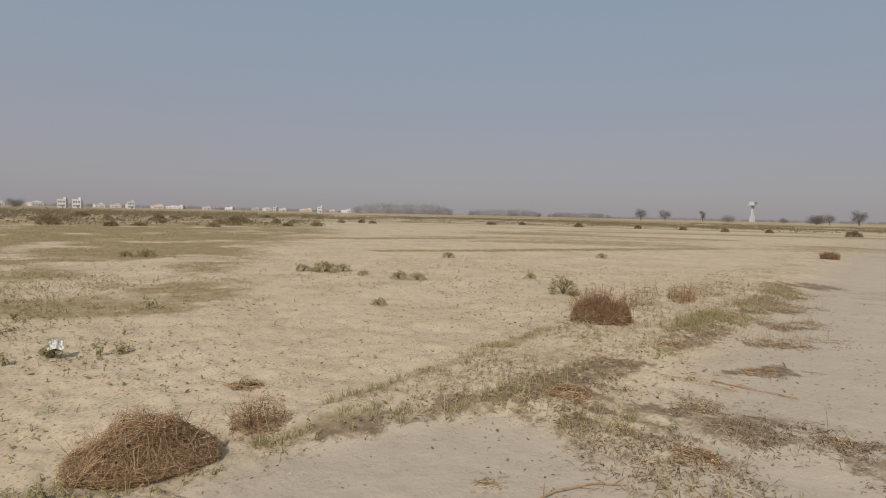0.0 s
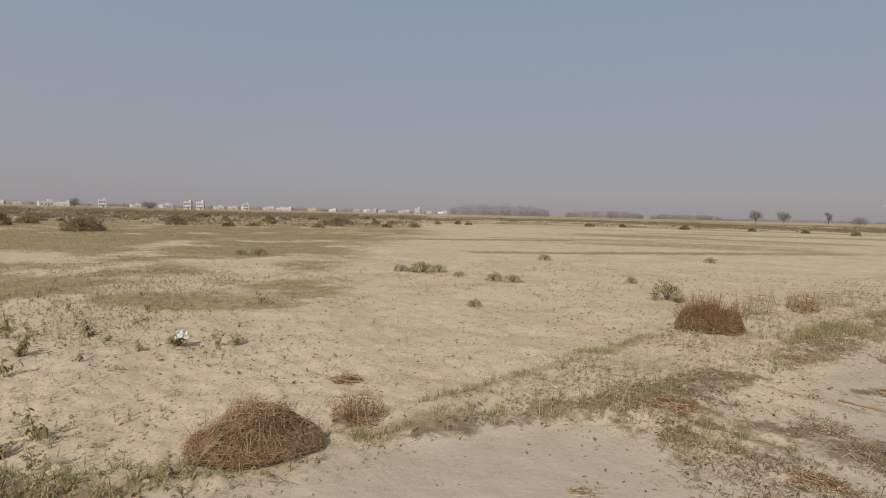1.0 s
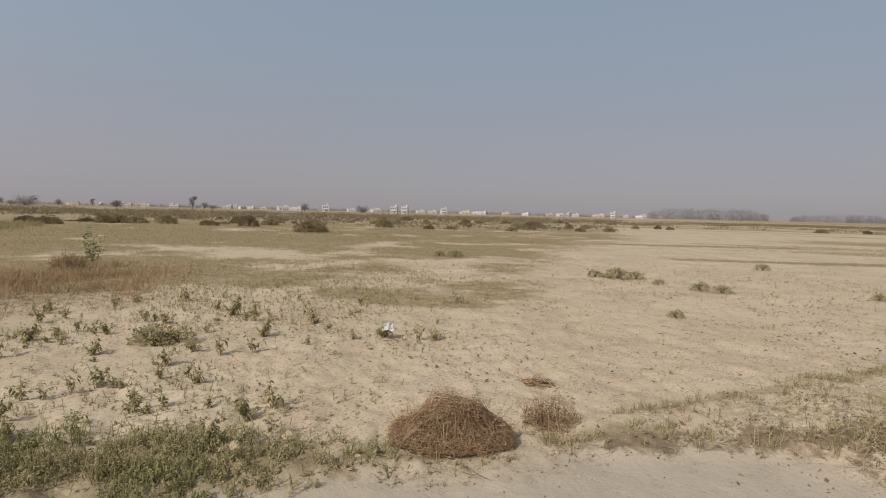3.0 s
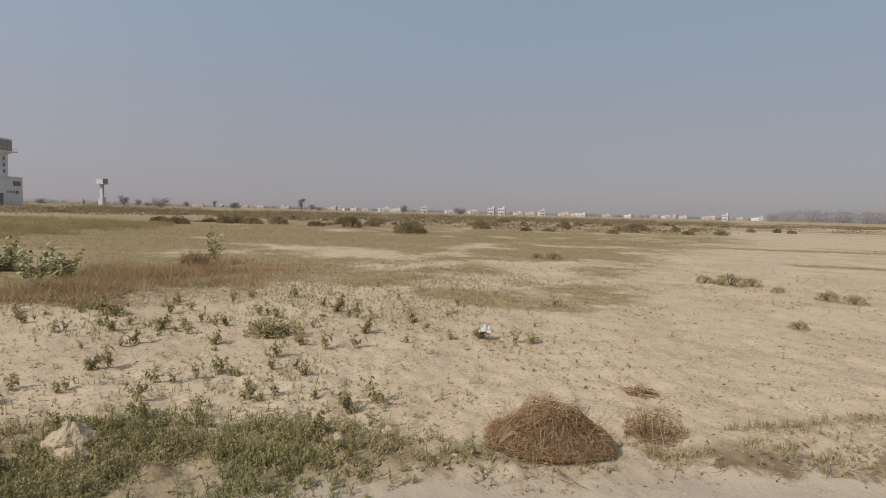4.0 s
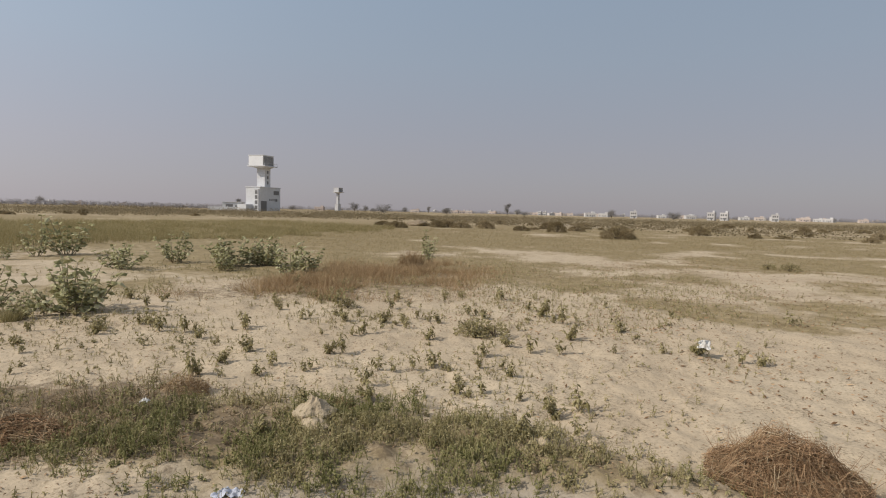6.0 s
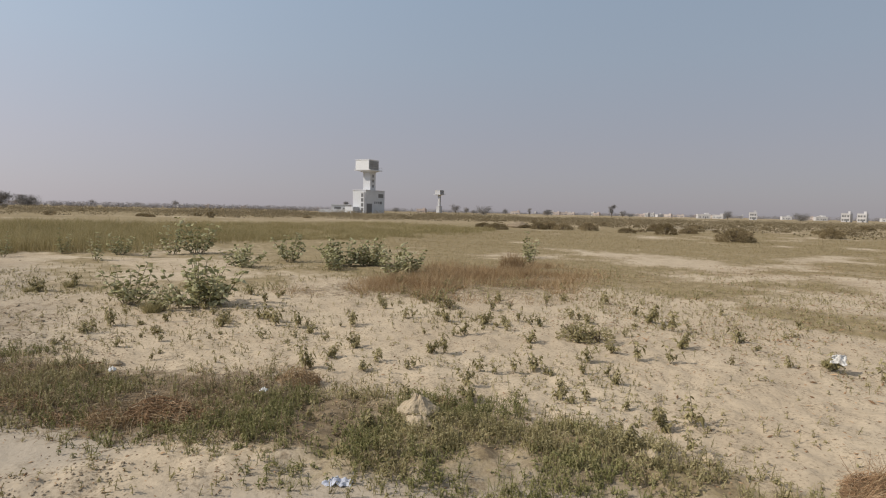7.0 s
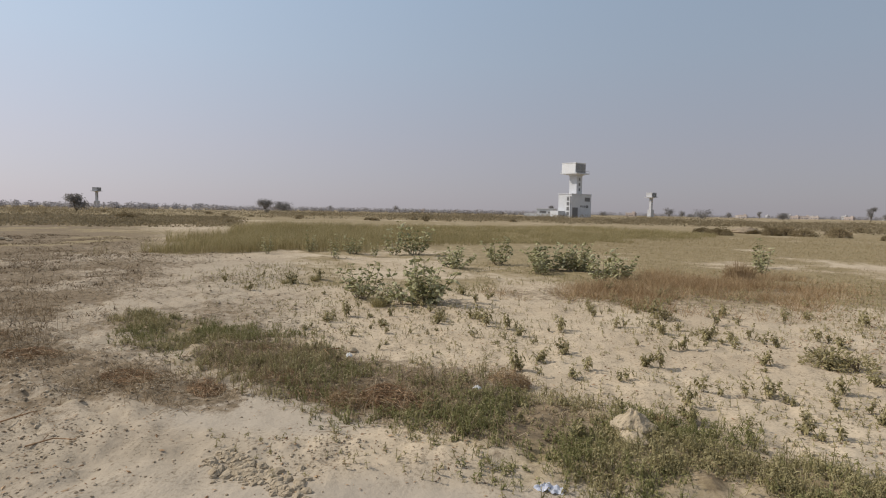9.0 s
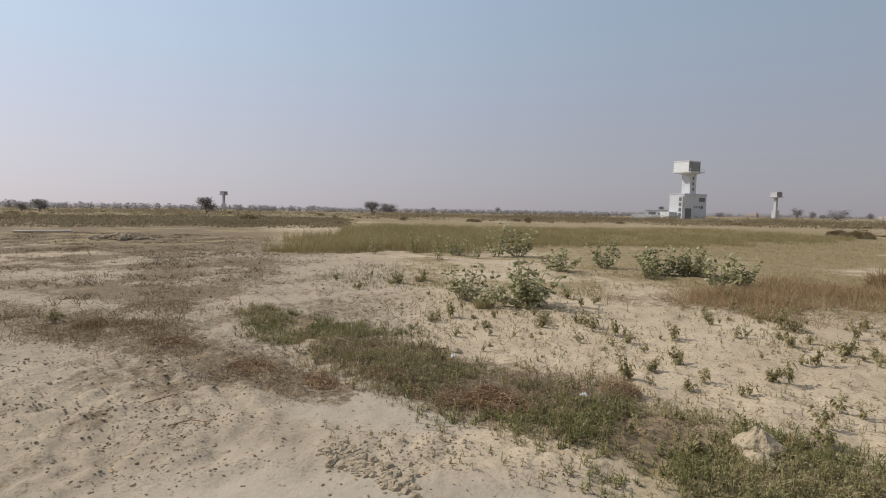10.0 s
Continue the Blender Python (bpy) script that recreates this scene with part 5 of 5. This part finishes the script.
rng = random.Random(29)
for x, y, z in scatter(29, 900, (-12.5, -4, -1.2, 9.5), plant_density)[:240]:
    c = copy_thing(rng.choice(YOUNG), pose(x, y, z, 0, 0, rng.uniform(0, 360)))
    s = rng.uniform(.45, 1.05) * (1.2 if math.hypot(x, y) > 8 else 1)
    c.scale = (s, s, s * rng.uniform(.8, 1.15))


# ---- clods, rubbish, sticks ----
def lump(name, label, size, x, y, seed, mat, category, sink=.02, point=.45):
    bm = bmesh.new()
    bmesh.ops.create_icosphere(bm, subdivisions=4, radius=1)
    for v in bm.verts:
        d = v.co.copy()
        n = noise.fractal(d * 1.6 + Vector((seed, 0, 0)), 1, 2, 4) * .13 + noise.noise(d * 6 + Vector((0, seed, 0))) * .05
        v.co = Vector((d.x * size[0], d.y * size[1], (d.z * .5 + .42) * size[2])) * (1 + n)
        v.co.x *= 1 - point * max(0, d.z)
        v.co.y *= 1 - point * max(0, d.z)
    me = bpy.data.meshes.new(name)
    bm.to_mesh(me)
    me.materials.append(mat)
    ob = tagged(new(name, me), label, category)
    ob.matrix_world = pose(x, y, gz(x, y) - sink, 0, 0, seed * 40)
    return ob


lump("clay_clod", "large pale pointed clod of dried clay among green weeds", (.15, .13, .235), -3.95, 1.36, 2, M_CLOD, "clod", .02, .86)
lump("clay_clod", "flat pale broken clod beside the large one", (.12, .09, .09), -3.78, 1.30, 5, M_CLOD, "clod")
for k, (x, y, s) in enumerate(((-2.95, 2.75, .07), (-2.72, 2.95, .06), (-2.8, 2.55, .05), (-1.42, 3.85, .06), (-1.55, 3.95, .05), (-6.25, -1.0, .06))):
    lump("clay_clod", "small pale clod of dried clay on sand", (s, s * .9, s * 1.1), x, y, 7 + k, M_CLOD, "clod", .01)

heap = thing("clod_heap", "heap of broken dry soil clods at the pad edge", "clods")
rng = random.Random(17)
for k in range(210):
    t = rng.random()
    x, y = -3.5 + .4 * t + rng.gauss(0, .07), -1.42 + .6 * t + rng.gauss(0, .07)
    g = Geo(300 + k)
    g.crumb((x, y, gz(x, y)), rng.uniform(.35, 1) ** 2 * .042, .75)
    part("clod", g, M_STONE, heap)


def crumpled(name, label, w, d, h, x, y, z, seed, mat, turn=0, tilt=0):
    """A crumpled sheet of thin plastic with folds and a ragged edge."""
    bm = bmesh.new()
    bmesh.ops.create_grid(bm, x_segments=22, y_segments=18, size=.5)
    for v in bm.verts:
        p = v.co.copy()
        v.co.x = p.x * w * (1 + .35 * noise.noise(Vector((p.y * 4, seed, 0))))
        v.co.y = p.y * d * (1 + .35 * noise.noise(Vector((p.x * 4, seed, 3))))
        v.co.z = h * (.55 + noise.noise(Vector((p.x * 5, p.y * 5, seed))) * .9 + abs(noise.noise(Vector((p.x * 11, p.y * 9, seed + 4)))) * .5) * (1.1 - abs(p.x) - abs(p.y))
    me = bpy.data.meshes.new(name)
    bm.to_mesh(me)
    me.materials.append(mat)
    me.shade_smooth()
    ob = tagged(new(name, me), label, "rubbish")
    so = ob.modifiers.new("thickness", "SOLIDIFY")
    so.thickness = .002
    ob.matrix_world = pose(x, y, z, tilt, 0, turn)
    return ob


crumpled("plastic_bag", "crumpled white plastic bag caught on a small plant", .13, .12, .08, -3.93, 5.93, gz(-3.93, 5.93) + .13, 3, M_BAG, 30, 38)
crumpled("plastic_scrap", "crumpled bluish plastic scrap on the bare soil", .16, .09, .05, -3.22, .63, gz(-3.22, .63) - .012, 8, M_RAG, 75)
crumpled("plastic_scrap", "small white plastic scrap on dead stems", .09, .06, .04, -5.75, -.95, gz(-5.75, -.95) + .07, 12, M_BAG, 10)
crumpled("plastic_scrap", "small white plastic scrap on dead stems", .06, .05, .03, -4.75, .3, gz(-4.75, .3) + .06, 15, M_BAG, 50)


def stick(label, pts, r):
    g = Geo(5)
    t = thing("stick", label, "stick", "fallen sticks")
    base = Vector((pts[0][0], pts[0][1], 0))
    line = [Vector((x, y, gz(x, y) + .012 + b)) for x, y, b in pts]
    g.twig(line, r, r * .5, 6)
    part("branch", g, M_TWIG, t)
    for k in range(1, len(line)):
        g = Geo(6)
        m = line[k - 1].lerp(line[k], .6)
        d = (line[k] - line[k - 1])
        s = Vector((-d.y, d.x, 0)) * (.35 if k % 2 else -.3)
        g.twig([m, m + d * .4 + s + Vector((0, 0, .015))], r * .6, r * .3, 4)
        part("side_twig", g, M_TWIG, t)
    return t


stick("thin dark fallen stick lying on the track", [(2.75, 5.6, 0), (3.0, 5.42, .01), (3.36, 5.2, 0)], .008)
stick("thin dark fallen stick lying on the track", [(2.3, 5.75, 0), (2.6, 5.55, .01), (2.85, 5.3, 0)], .006)
stick("branched dry twig lying on the bare track", [(.55, 3.15, 0), (.75, 3.3, .02), (1.0, 3.42, .01), (1.2, 3.4, 0)], .006)
stick("curved dry twig lying on bare soil", [(-4.0, -3.2, 0), (-4.15, -3.05, .02), (-4.3, -3.12, 0)], .006)
stick("curved dry twig lying on bare soil", [(-3.6, -2.7, 0), (-3.75, -2.62, .02), (-3.72, -2.45, 0)], .006)
stick("pale curved stem lying on weeds", [(-6.1, -1.1, .05), (-5.95, -1.25, .07), (-5.8, -1.15, .05)], .006)

# ---- mound, slab and rubble further off ----
lump("earth_mound", "low tan mound of dug earth behind the bushes", (1.5, 1.3, .9), *pol(61.6, 64), 3, M_STONE, "mound", .2)
slab = thing("concrete_slab", "pale weathered concrete slab lying in the scrub", "slab")
g = Geo()
g.box(-1.4, -.45, .056, 1.4, .45, .14)
part("slab", g, M_SLAB, slab)
for x in (-1.1, 1.1):
    g = Geo()
    g.box(x - .2, -.4, -.05, x + .2, .4, .055)
    part("block", g, M_SLAB, slab)
slab.matrix_world = pose(*pol(135.3, 41), -.02, 0, 0, 135)
rubble = thing("rubble_heap", "dark heap of soil and broken rubble in the scrub", "rubble")
rng = random.Random(23)
for k in range(70):
    a, q = rng.uniform(0, 6.283), abs(rng.gauss(0, .8))
    x, y = pol(130.0, 31.5)
    x, y = x + math.cos(a) * q * 1.3, y + math.sin(a) * q
    g = Geo(600 + k)
    g.crumb((x, y, gz(x, y) + max(0, .22 - .16 * q)), rng.uniform(.07, .2), .7)
    part("lump", g, M_STONE, rubble)
